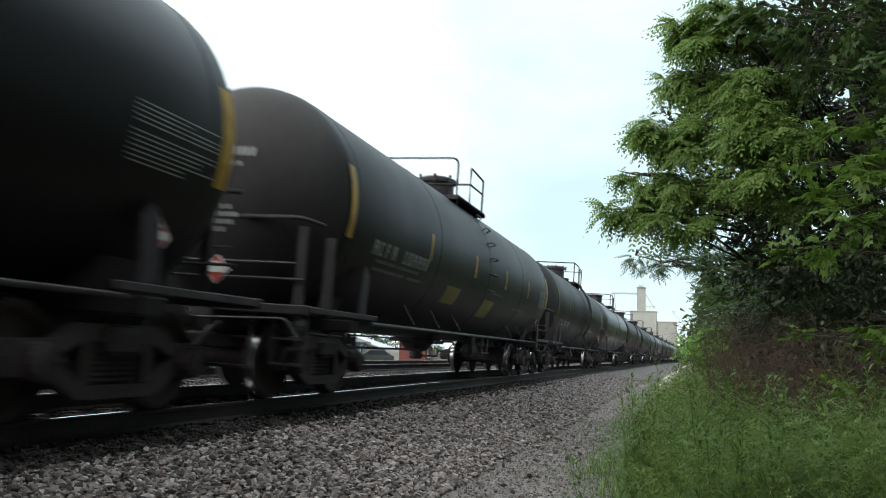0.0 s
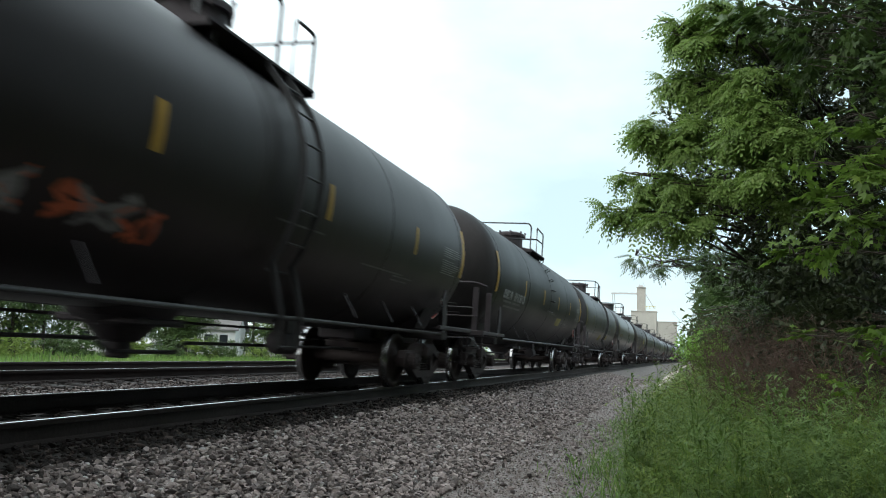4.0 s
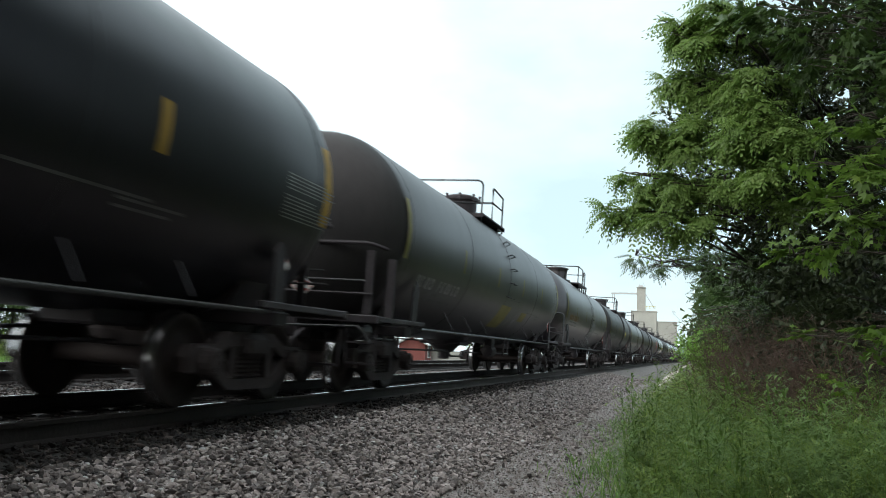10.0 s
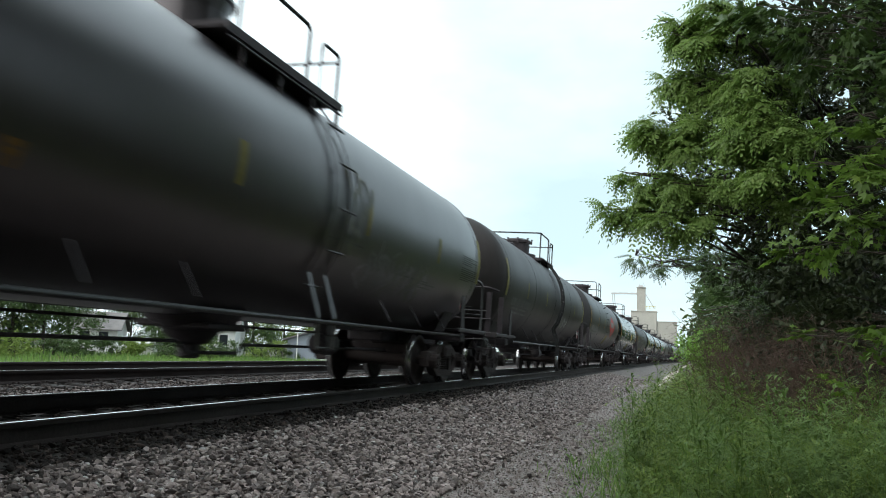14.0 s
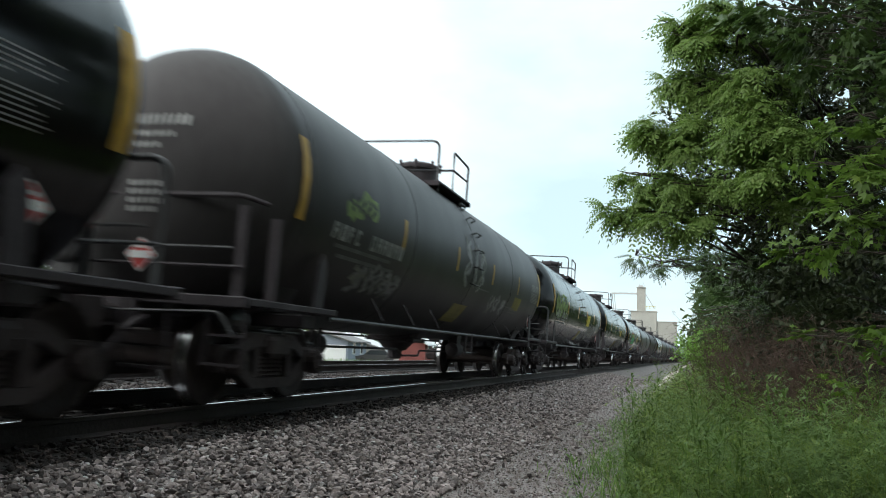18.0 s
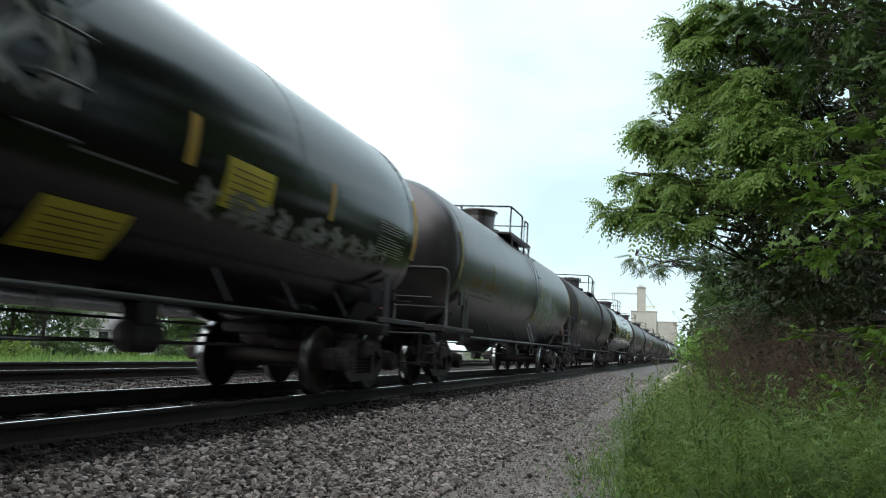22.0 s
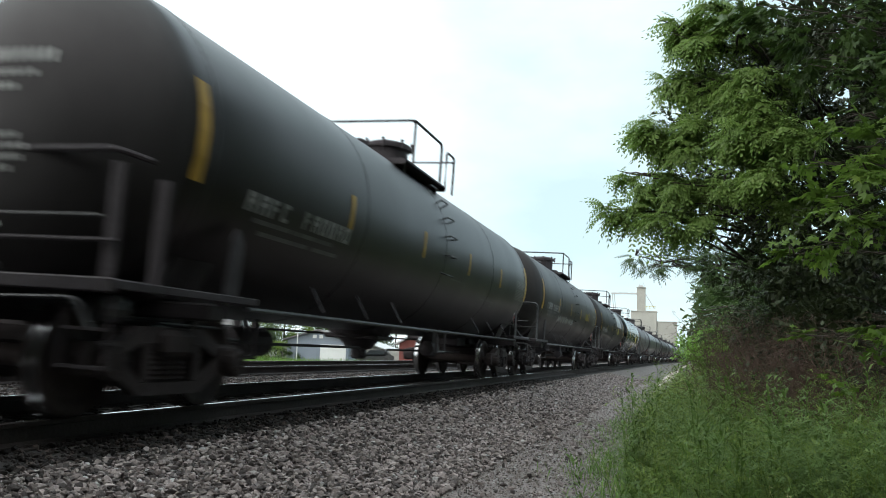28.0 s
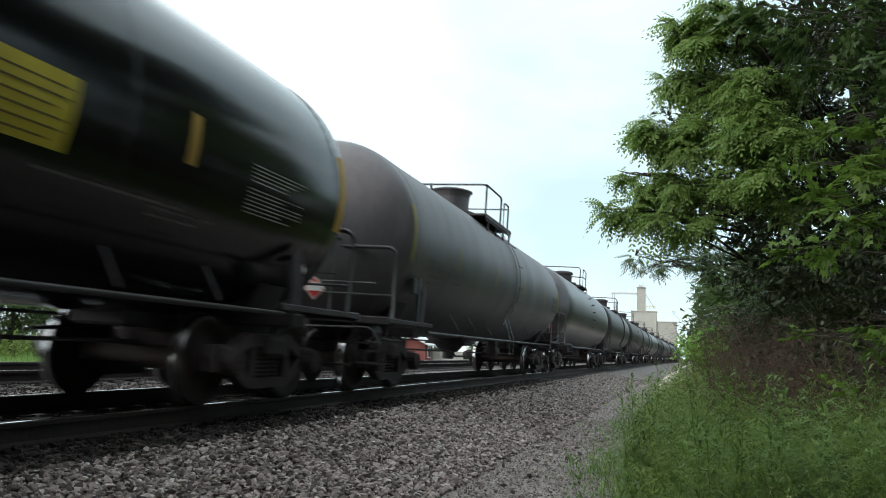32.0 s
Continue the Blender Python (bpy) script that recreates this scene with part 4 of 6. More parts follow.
CARS = [
    dict(paint="black", guard="A"),
    dict(paint="black", guard="A", panels=[(-2.3, -35, 0.9, 13, "o"), (0.6, -40, 0.9, 16, "o")], let=-11),
    dict(paint="black", guard="B", tape=2, ink="white", art=[("tag", 2.9, -25, (0.9, 1.6))], let=-20, data=(6.4, 3)),
    dict(paint="grey", guard="B", top=-0.7, tape=2, ink="orange", ends="hoop", panels=[(0.9, -44, 0.6, 8, "o")], art=[("teal", -1.4, -8, 1.0), ("tag", -0.8, -27, (0.75, 10)), ("mint", 3.3, -27, (1.7, 9)), ("teal", 5.6, -20, 0.7)]),
    dict(paint="brown", guard="B", art=[("pinktag", -2.5, -33, (1.4, 7))]),
    dict(paint="black", guard="A", panels=[(2.4, -30, 0.9, 10, "o")]),
    dict(paint="slate", guard="B", tape=2, panels=[(-0.3, -38, 0.9, 12, "o"), (2.8, -33, 0.8, 9, "o")], let=-21),
    dict(paint="grey", guard="B", top=-0.4, tape=2, ink="orange", ends="hoop", art=[("teal", 2.6, -20, 0.9)], let=-8),
    dict(paint="brown", guard="A", tape=2, panels=[(0.65, -36, 0.9, 20, "o"), (3.55, -13, 0.9, 16, "y")], let=-9, data=(6.0, 6)),
    dict(paint="navy", guard="A", art=[("tag", -2.6, -33, (1.5, 10))], panels=[(0.6, -44, 0.9, 12, "o")], data=(6.4, 1)),
    dict(paint="slate", guard="A", tape=2, panels=[(0.3, -48, 1.05, 24, "o"), (2.6, -36, 0.7, 10, "o")], art=[("tag", 1.6, -38, (0.5, 8))], let=-21, data=(6.4, 2)),
    dict(paint="grey", guard="B", top=-0.75, tape=2, ink="orange", ends="hoop", art=[("tag", 1.65, -13, (0.75, 30)), ("mint", 1.7, -20, (0.65, 22))], let=-9),
    dict(paint="dark", guard="B", tape=2, panels=[(3.75, -14, 0.78, 13, "y")], art=[("tag", -1.7, -27, (0.6, 9)), ("tag", 2.05, -27, (0.55, 7)), ("tag", 4.7, -29, (1.1, 7))], let=-14, data=(6.6, 3)),
    dict(paint="grey", guard="B", tape=2, ink="orange", ends="hoop", art=[("tag", 1.05, -1, (0.35, 20)), ("tag", 3.0, -27, (1.3, 14))], let=-20),
    dict(paint="brown", guard="B", tape=2, ink="grey", art=[("tag", 2.2, -26, (1.2, 8))], let=-14),
    dict(paint="slate", guard="A", diamond=(3.1, -3), panels=[(1.05, -43, 0.75, 20, "o")], let=-12),
    dict(paint="gloss", guard="A", ends="brace", panels=[(0.7, -47, 0.95, 18, "o"), (2.5, -19, 0.9, 18, "y")], let=-11.5, data=(5.6, 0)),
    dict(paint="weathered", guard="A", art=[("green", -5.75, 1, 0.5), ("tag", 0.1, -3, (0.75, 18)), ("tag", -4.6, -32, (0.9, 8)), ("tag", 2.6, -26, (0.8, 8))], panels=[(0.0, -50, 0.95, 17, "o"), (4.6, -26, 0.8, 12, "o")], data=(6.1, 4)),
    dict(paint="gloss", guard="A", ends="brace", art=[("green", -5.6, -3, 1.25), ("tag", 4.2, -26, (1.6, 15)), ("tag", 1.7, -36, (0.8, 10))], panels=[(0.75, -46, 0.7, 18, "o"), (2.3, -18, 0.9, 17, "y")], data=(5.57, 0)),
    dict(paint="gloss", guard="A", art=[("tag", 3.4, -33, (2.2, 13))], panels=[(0.8, -50, 0.9, 20, "o"), (2.7, -15, 0.85, 13, "y")], let=-13, data=(5.81, 0)),
    dict(paint="gloss", guard="A", art=[("framed", -2.75, -11, 1.05), ("tag", 4.1, -19, (2.3, 6)), ("tag", -0.35, 2, (0.8, 12)), ("tag", -5.2, -40, (1.2, 7))], panels=[(0.8, -48, 0.9, 17, "y"), (2.6, -20, 0.85, 17, "y")], let=-11, data=(5.9, 0)),
    dict(paint="grey", guard="B", tape=2, ink="orange", ends="hoop", art=[("puffs", 2.7, -11, 1.15), ("tag", -2.0, -19, (0.9, 10)), ("tag", 4.6, -34, (0.5, 5))], panels=[(1.0, -31, 0.6, 8, "o")]),
    dict(paint="brown", guard="B", tape=2, panels=[(-0.45, -32, 0.6, 5, "o")], art=[("tag", -1.7, -35, (0.6, 5)), ("tag", 1.9, -29, (0.7, 5)), ("tag", -0.3, -42, (0.3, 4)), ("tag", 4.4, -28, (0.7, 8))]),
    dict(paint="gloss", guard="A", ends="brace", board=True, panels=[(0.7, -48, 0.95, 19, "o"), (2.55, -18, 0.9, 16, "y")], data=(5.6, 0)),
    dict(paint="slate", guard="A", ink="white", ends="hoop"),
    dict(paint="slate", guard="A", diamond=(3.1, -3), tape=2, panels=[(0.6, -43, 0.9, 18, "o")]),
    dict(paint="dark", guard="A", rails="B", let=-11),
    dict(paint="brown", guard="A", rails="B", ends="brace", art=[("tag", -2.1, -20, (1.9, 4))], panels=[(3.6, -10, 0.9, 11, "o")], let=-5, data=(6.05, 4)),
    dict(paint="black", guard="A", rails="B", ends="brace", poster=True, panels=[(2.95, -13, 0.9, 13, "y")], art=[("tag", 0.9, -32, (0.7, 14))], let=-8, data=(5.74, 8)),
    dict(paint="gloss", guard="A", ends="brace", art=[("tag", -3.0, -31, (1.0, 14))], panels=[(0.8, -46, 0.9, 18, "o"), (2.65, -20, 0.8, 19, "y")], let=-13, data=(5.33, -2)),
    dict(paint="silver", guard="B", tape=2, ink="grey", ends="hoop"),
]
FAR = ["grey", "slate", "brown", "dark", "grey", "black", "slate", "silver", "dark", "brown", "black", "grey"]
LABEL = {
    "black": "matt black railway tank car rolling on the near track", "dark": "weathered black railway tank car with dust-streaked shell",
    "slate": "dark slate-grey railway tank car with faded stencils", "grey": "dusty grey railway tank car with end handrail hoops",
    "brown": "brown-black grimy railway tank car on the near track", "navy": "blue-black semi-gloss railway tank car in the train",
    "gloss": "glossy black railway tank car mirroring the trees", "weathered": "weathered charcoal railway tank car with sprayed graffiti", "silver": "pale grey railway tank car with dusty shell",
}
# where the middle of each car is at the clip's start, front to back
CAR_STEP = 17.6
MIDDLE = [16.24 + CAR_STEP * (k - 1) for k in range(len(CARS) + len(FAR))]
TRAIN = []
for k, spec in enumerate(CARS + [dict(paint=p, tape=0, ends="hoop" if p == "grey" else "posts", guard="B" if k % 2 else "A") for k, p in enumerate(FAR)]):
    car, sets = tank_car(spec, 100 + k, k < len(CARS))
    tagged(car, LABEL[spec["paint"]], "tank car", "tank cars of the train")
    TRAIN.append((car, sets, MIDDLE[k], k < len(CARS)))


# ---- ground ----
BALLAST = material("crushed_stone_ballast", (0.1904, 0.1684, 0.1679), 0.9, 0, 0.5, 60, 1.0, 34, second=(0.0825, 0.07322, 0.07451))
# oil stains and the train's shade, both put into the ballast colour
OILED_SHADED = material("oiled_and_shaded_ballast", (0.02288, 0.018, 0.01721), 0.8, 0, 0.5, 40, 1.0, 34, second=(0.01248, 0.011, 0.0111))
GRAVEL = material("fine_path_gravel", (0.2538, 0.2222, 0.2141), 0.92, 0, 0.4, 90, 0.9, 70, second=(0.1396, 0.122, 0.1192))
DIRTY = material("dirty_ballast_between_tracks", (0.0884, 0.068, 0.06438), 0.9, 0, 0.5, 50, 1.0, 30, second=(0.0364, 0.028, 0.02664))
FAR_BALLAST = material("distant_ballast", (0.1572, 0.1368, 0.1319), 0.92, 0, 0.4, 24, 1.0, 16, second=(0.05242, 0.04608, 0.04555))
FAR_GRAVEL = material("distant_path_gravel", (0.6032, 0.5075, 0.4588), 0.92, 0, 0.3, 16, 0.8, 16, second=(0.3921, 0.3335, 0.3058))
SOIL = material("grassy_soil", (0.045, 0.052, 0.022), 0.95, 0, 0.5, 5, 0.8, 8, second=(0.03, 0.026, 0.018))
STONE = stone_material("grey_ballast_stone", [(0.0, (0.0863, 0.07078, 0.06909)), (1.0, (0.9, 0.9, 0.9)), (0.25, (0.217, 0.1806, 0.1747)), (0.5, (0.448, 0.3783, 0.3631)), (0.8, (0.6652, 0.5639, 0.5405)), (0.95, (0.7959, 0.6956, 0.672))])
STONE_OILED_SHADED = stone_material("oiled_and_shaded_ballast_stone", [(0.0, (0.01998, 0.01525, 0.01505)), (1.0, (0.1998, 0.1525, 0.138)), (0.75, (0.04936, 0.03616, 0.03387))], 0.9)
STONE_DIRTY = stone_material("dirty_brown_ballast_stone", [(0.0, (0.0312, 0.024, 0.0222)), (1.0, (0.3432, 0.29, 0.2775)), (0.6, (0.104, 0.08, 0.07548)), (0.9, (0.1664, 0.135, 0.1277))])
PEBBLE = stone_material("pale_path_pebble", [(0.0, (0.1269, 0.1123, 0.1111)), (1.0, (0.9, 0.9, 0.9)), (0.4, (0.4316, 0.3661, 0.3455)), (0.8, (0.6092, 0.5248, 0.4945))])

PROFILE = [(-3000, -1.0), (-400, -1.0), (-60, -1.0), (-25, -0.98), (-14, -0.92), (-9.4, -0.72), (-7.9, -0.40), (-6.5, -0.03), (-5.7, -0.01), (-4.9, -0.04), (-3.5, -0.10), (-2.8, -0.13),
           (-2.1, -0.15), (-0.7, -0.19), (0.7, -0.235), (1.5, -0.27), (1.95, -0.33), (2.5, -0.44), (3.1, -0.53), (3.7, -0.58), (4.3, -0.60), (4.9, -0.60), (5.6, -0.58), (7, -0.52), (9, -0.35), (14, -0.1), (40, 0.2), (400, 0.2), (3000, 0.2)]


def ground_z(u):
    for (a, za), (b, zb) in zip(PROFILE, PROFILE[1:]):
        if u <= b:
            return za + (zb - za) * (u - a) / (b - a)
    return PROFILE[-1][1]


def raw_mesh(name, verts, faces, mats, slots=None, soft=False):
    """A mesh from arrays of points and triangles or quads."""
    verts, faces = np.asarray(verts, dtype=np.float32), np.asarray(faces, dtype=np.int32)
    me = bpy.data.meshes.new(name)
    n, k = faces.shape
    me.vertices.add(len(verts))
    me.vertices.foreach_set("co", verts.ravel())
    me.loops.add(n * k)
    me.loops.foreach_set("vertex_index", faces.ravel())
    me.polygons.add(n)
    me.polygons.foreach_set("loop_start", np.arange(n, dtype=np.int32) * k)
    me.polygons.foreach_set("use_smooth", np.full(n, soft))
    for m in (mats if isinstance(mats, (list, tuple)) else [mats]):
        me.materials.append(m)
    if slots is not None:
        me.polygons.foreach_set("material_index", np.asarray(slots, dtype=np.int32))
    me.update(calc_edges=True)
    me.validate()
    return me


YS = [-3000, -800, -200, -60, -20] + [-10 + 2 * i for i in range(31)] + [55, 65, 80, 100, 130, 170, 220, 300, 400, 520, 700, 1200, 3500]
gv, gf, gs = [], [], []
us = [p[0] for p in PROFILE]
for y in YS:
    for u, z in PROFILE:
        wob = 0.03 * noise.noise(Vector((u * 0.8, y * 0.4, 0))) if 2 < u < 12 else 0
        gv.append((u + bend(min(abs(y), 700)) * (1 if abs(u) < 200 else 0), y, z + wob))
for i in range(len(YS) - 1):
    for j in range(len(us) - 1):
        a = i * len(us) + j
        gf.append((a, a + 1, a + 1 + len(us), a + len(us)))
        mid = (us[j] + us[j + 1]) / 2
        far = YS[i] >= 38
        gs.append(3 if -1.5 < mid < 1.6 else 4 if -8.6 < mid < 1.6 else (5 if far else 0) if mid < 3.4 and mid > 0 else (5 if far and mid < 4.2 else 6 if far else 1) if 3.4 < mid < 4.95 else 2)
ground = tagged(new("ground", raw_mesh("ground", gv, gf, [BALLAST, GRAVEL, SOIL, OILED_SHADED, DIRTY, FAR_BALLAST, FAR_GRAVEL], gs, True)), "railway ballast, gravel path and grassy verge", "ground", kind="structure")


def stones(name, label, count, u_range, y_range, size, mat, seed, power=1.0, sink=0.25, small=False):
    """Crushed stones strewn over the ground, many in one mesh; denser near the low end of y_range."""
    rng = np.random.default_rng(seed)
    g = (1 + 5 ** 0.5) / 2
    ico = np.array([(-1, g, 0), (1, g, 0), (-1, -g, 0), (1, -g, 0), (0, -1, g), (0, 1, g), (0, -1, -g), (0, 1, -g), (g, 0, -1), (g, 0, 1), (-g, 0, -1), (-g, 0, 1)]) / math.hypot(1, g)
    tri = np.array([(0, 11, 5), (0, 5, 1), (0, 1, 7), (0, 7, 10), (0, 10, 11), (1, 5, 9), (5, 11, 4), (11, 10, 2), (10, 7, 6), (7, 1, 8), (3, 9, 4), (3, 4, 2), (3, 2, 6), (3, 6, 8), (3, 8, 9), (4, 9, 5), (2, 4, 11), (6, 2, 10), (8, 6, 7), (9, 8, 1)])
    if small:
        ico = np.array([(1, 0, 0), (-1, 0, 0), (0, 1, 0), (0, -1, 0), (0, 0, 1), (0, 0, -1)]) * 1.1
        tri = np.array([(0, 2, 4), (2, 1, 4), (1, 3, 4), (3, 0, 4), (2, 0, 5), (1, 2, 5), (3, 1, 5), (0, 3, 5)])
    k = len(ico)
    u = rng.uniform(*u_range, count)
    y = y_range[0] + (y_range[1] - y_range[0]) * rng.uniform(0, 1, count) ** power
    s = size[0] + (size[1] - size[0]) * rng.uniform(0, 1, count) ** 1.5
    v = ico[None] * (1 + rng.uniform(-0.2, 0.2, (count, k, 1)))
    # broken faces: flatten each stone on a few sides
    for _ in range(6):
        face = rng.normal(size=(count, 1, 3))
        face /= np.linalg.norm(face, axis=2, keepdims=True)
        over = (v * face).sum(2, keepdims=True) - rng.uniform(0.28, 0.6, (count, 1, 1))
        v = v - np.maximum(0, over) * face
    v = v * (s[:, None, None] / 2) * rng.uniform((0.9, 0.75, 0.45), (1.6, 1.2, 0.9), (count, 3))[:, None, :]
    a, b = rng.uniform(0, 2 * math.pi, count), rng.normal(0, 0.7, count)
    ca, sa, cb, sb = np.cos(a), np.sin(a), np.cos(b), np.sin(b)
    x1, y1, z1 = v[..., 0], v[..., 1] * cb[:, None] - v[..., 2] * sb[:, None], v[..., 1] * sb[:, None] + v[..., 2] * cb[:, None]
    x2, y2 = x1 * ca[:, None] - y1 * sa[:, None], x1 * sa[:, None] + y1 * ca[:, None]
    gz = np.interp(u, [p[0] for p in PROFILE], [p[1] for p in PROFILE]) + s * sink + rng.uniform(0, 0.022, count)
    pts = np.stack([x2 + (u + y * y / (2 * CURVE))[:, None], y2 + y[:, None], z1 + gz[:, None]], -1).reshape(-1, 3)
    faces = (tri[None] + (np.arange(count) * k)[:, None, None]).reshape(-1, 3)
    ob = new(name, raw_mesh(name, pts, faces, mat))
    return tagged(ob, label, "stones", kind="stuff")


stones("ballast_stones", "grey crushed ballast stones on the track shoulder", 29000, (1.5, 3.6), (2.2, 12), (0.028, 0.078), STONE, 3, 1.25)
stones("ballast_stones", "grey crushed ballast stones along the track", 15000, (1.5, 3.7), (11, 44), (0.032, 0.08), STONE, 4, 1.5)
stones("path_gravel", "pale fine gravel on the trackside path", 26000, (2.9, 5.1), (3.5, 15), (0.014, 0.036), PEBBLE, 5, 1.3, 0.15, True)
stones("path_gravel", "pale fine gravel on the trackside path", 11000, (3.0, 5.1), (14, 44), (0.02, 0.045), PEBBLE, 6, 1.4, 0.15, True)
stones("ballast_stones", "grey ballast stones between the two tracks", 6000, (-3.4, -0.9), (2, 24), (0.04, 0.075), STONE_DIRTY, 7, 1.2)
# stones under and beside the train, coloured for oil and its shade
stones("ballast_stones", "ballast stones between the rails, dark with oil and painted shade", 3500, (-0.62, 0.62), (1, 20), (0.035, 0.06), STONE_OILED_SHADED, 8, 1.2, 0.0)
stones("ballast_stones", "ballast stones beside the rail, dark with oil and painted shade", 8000, (0.82, 1.75), (1.5, 26), (0.03, 0.075), STONE_OILED_SHADED, 10, 1.4)
stones("ballast_stones", "scattered coarse stones at the foot of the shoulder", 500, (2.6, 4.6), (3.5, 14), (0.04, 0.085), STONE, 9, 1.2, 0.3)

stones("ballast_stones", "grey crushed ballast stones on the track shoulder", 5000, (1.5, 3.6), (-8, 2.3), (0.04, 0.09), STONE, 12)
stones("path_gravel", "pale fine gravel on the trackside path", 5000, (2.9, 5.1), (-8, 3.6), (0.02, 0.045), PEBBLE, 13, 1.0, 0.15, True)

# ---- tracks ----
def rail_mesh(u, lift):
    """One rail along the curve: foot, web and head."""
    prof = [(-0.075, -0.185), (0.075, -0.185), (0.075, -0.172), (0.012, -0.15), (0.010, -0.05), (0.036, -0.04), (0.037, -0.008), (0.030, -0.003), (0.017, 0.0), (-0.008, 0.0), (-0.030, -0.003), (-0.037, -0.008), (-0.036, -0.04), (-0.010, -0.05), (-0.012, -0.15), (-0.075, -0.172)]
    ys = [-60, -30, -10] + [4 * i for i in range(0, 40)] + [170, 190, 215, 240, 270, 300, 350, 400, 460, 520, 600, 700]
    vs, fs, sl = [], [], []
    n = len(prof)
    for y in ys:
        m = along(y, u, lift)
        for a, b in prof:
            vs.append(m @ Vector((a, 0, b)))
    for i in range(len(ys) - 1):
        for j in range(n):
            k = (j + 1) % n
            fs.append((i * n + j, i * n + k, (i + 1) * n + k, (i + 1) * n + j))
            sl.append(1 if j in (8, 9) else 0)
    return raw_mesh("rail", [tuple(v) for v in vs], fs, [RAILRUST, RAILHEAD], sl)


def tie_mesh():
    bm = bmesh.new()
    box(bm, -1.3, 1.3, -0.11, 0.11, -0.36, -0.195, 0.012)
    return mesh_of(bm, "tie", TIMBER)


def plate_mesh():
    bm = bmesh.new()
    box(bm, -0.17, 0.17, -0.09, 0.09, -0.196, -0.180, 0.004)
    for x in (-0.10, 0.10):
        box(bm, x - 0.012, x + 0.012, -0.06, -0.035, -0.2, -0.155)
        box(bm, x - 0.012, x + 0.012, 0.035, 0.06, -0.2, -0.155)
    return mesh_of(bm, "tie_plate", RAILRUST)


TIE, PLATE = tie_mesh(), plate_mesh()
rng_tie = random.Random(11)
for name, uc, label in (("near_track", 0.0, "railway track with polished heads under the train"), ("far_track", -TRACK_GAP, "empty parallel railway track with rusty rails")):
    track = tagged(new(name), label, "railway track", "railway tracks", kind="structure")
    for s in (-1, 1):
        part("rail", rail_mesh(uc + s * 0.7525, 0.0), track)
    for i in range(76):
        y = -3 + 0.52 * i
        t = part("tie", TIE, track, "", along(y, uc + rng_tie.uniform(-0.03, 0.03), 0.0) @ pose(0, 0, 0, 0, 0, rng_tie.uniform(-0.8, 0.8)))
        if y < 16:
            for s in (-1, 1):
                part("tie_plate", PLATE, track, "", along(y, uc + s * 0.7525, 0.0))


# ---- plants ----
BARK = material("grey_brown_bark", (0.05, 0.04, 0.032), 0.9, 0, 0.4, 8, 0.8, 20, stretch=(1, 1, 0.25))
TWIG = material("dry_brown_twig", (0.10, 0.062, 0.047), 0.9, 0, 0.4, 8)
LEAF_ASH = leaf_material("ash_leaf", (0.19, 0.295, 0.072), (0.28, 0.38, 0.12), 0.45, 0.22)
# leaf tone with shade put into its colour, beside the brighter ash leaf
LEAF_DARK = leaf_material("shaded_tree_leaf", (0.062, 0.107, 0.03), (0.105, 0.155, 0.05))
LEAF_MAPLE = leaf_material("maple_leaf", (0.113, 0.195, 0.031), (0.2, 0.3, 0.052), 0.42, 0.3)
LEAF_GOLDENROD = leaf_material("dark_goldenrod_leaf", (0.112, 0.188, 0.045), (0.156, 0.242, 0.062), 0.35, 0.25, 0.2)
# shaded copy of the maple leaf: the canopy's shade is in the colour
LEAF_MAPLE_SHADED = leaf_material("shade_dark_maple_leaf", (0.06, 0.108, 0.026), (0.085, 0.14, 0.032), 0.3)
# woods leaf with deep shade already put into its colour
LEAF_WOODS_SHADED = leaf_material("shade_dark_woodland_leaf", (0.040, 0.056, 0.022), (0.054, 0.075, 0.028), 0.25, 0.3)
LEAF_BUSH = leaf_material("light_bush_leaf", (0.20, 0.36, 0.06), (0.2, 0.32, 0.08))
LEAF_WEED = leaf_material("weed_leaf", (0.182, 0.258, 0.062), (0.232, 0.306, 0.082), 0.4, 0.2, 0.15)
LEAF_MUGWORT = leaf_material("blue_green_weed_leaf", (0.172, 0.262, 0.100), (0.212, 0.305, 0.126), 0.4, 0.15, 0.15)
SEEDHEAD = leaf_material("cream_seed_head", (0.42, 0.44, 0.20), (0.5, 0.5, 0.3), 0.3, 0.25)
GRASS = leaf_material("tall_grass", (0.1464, 0.2684, 0.0549), (0.2928, 0.3294, 0.122))


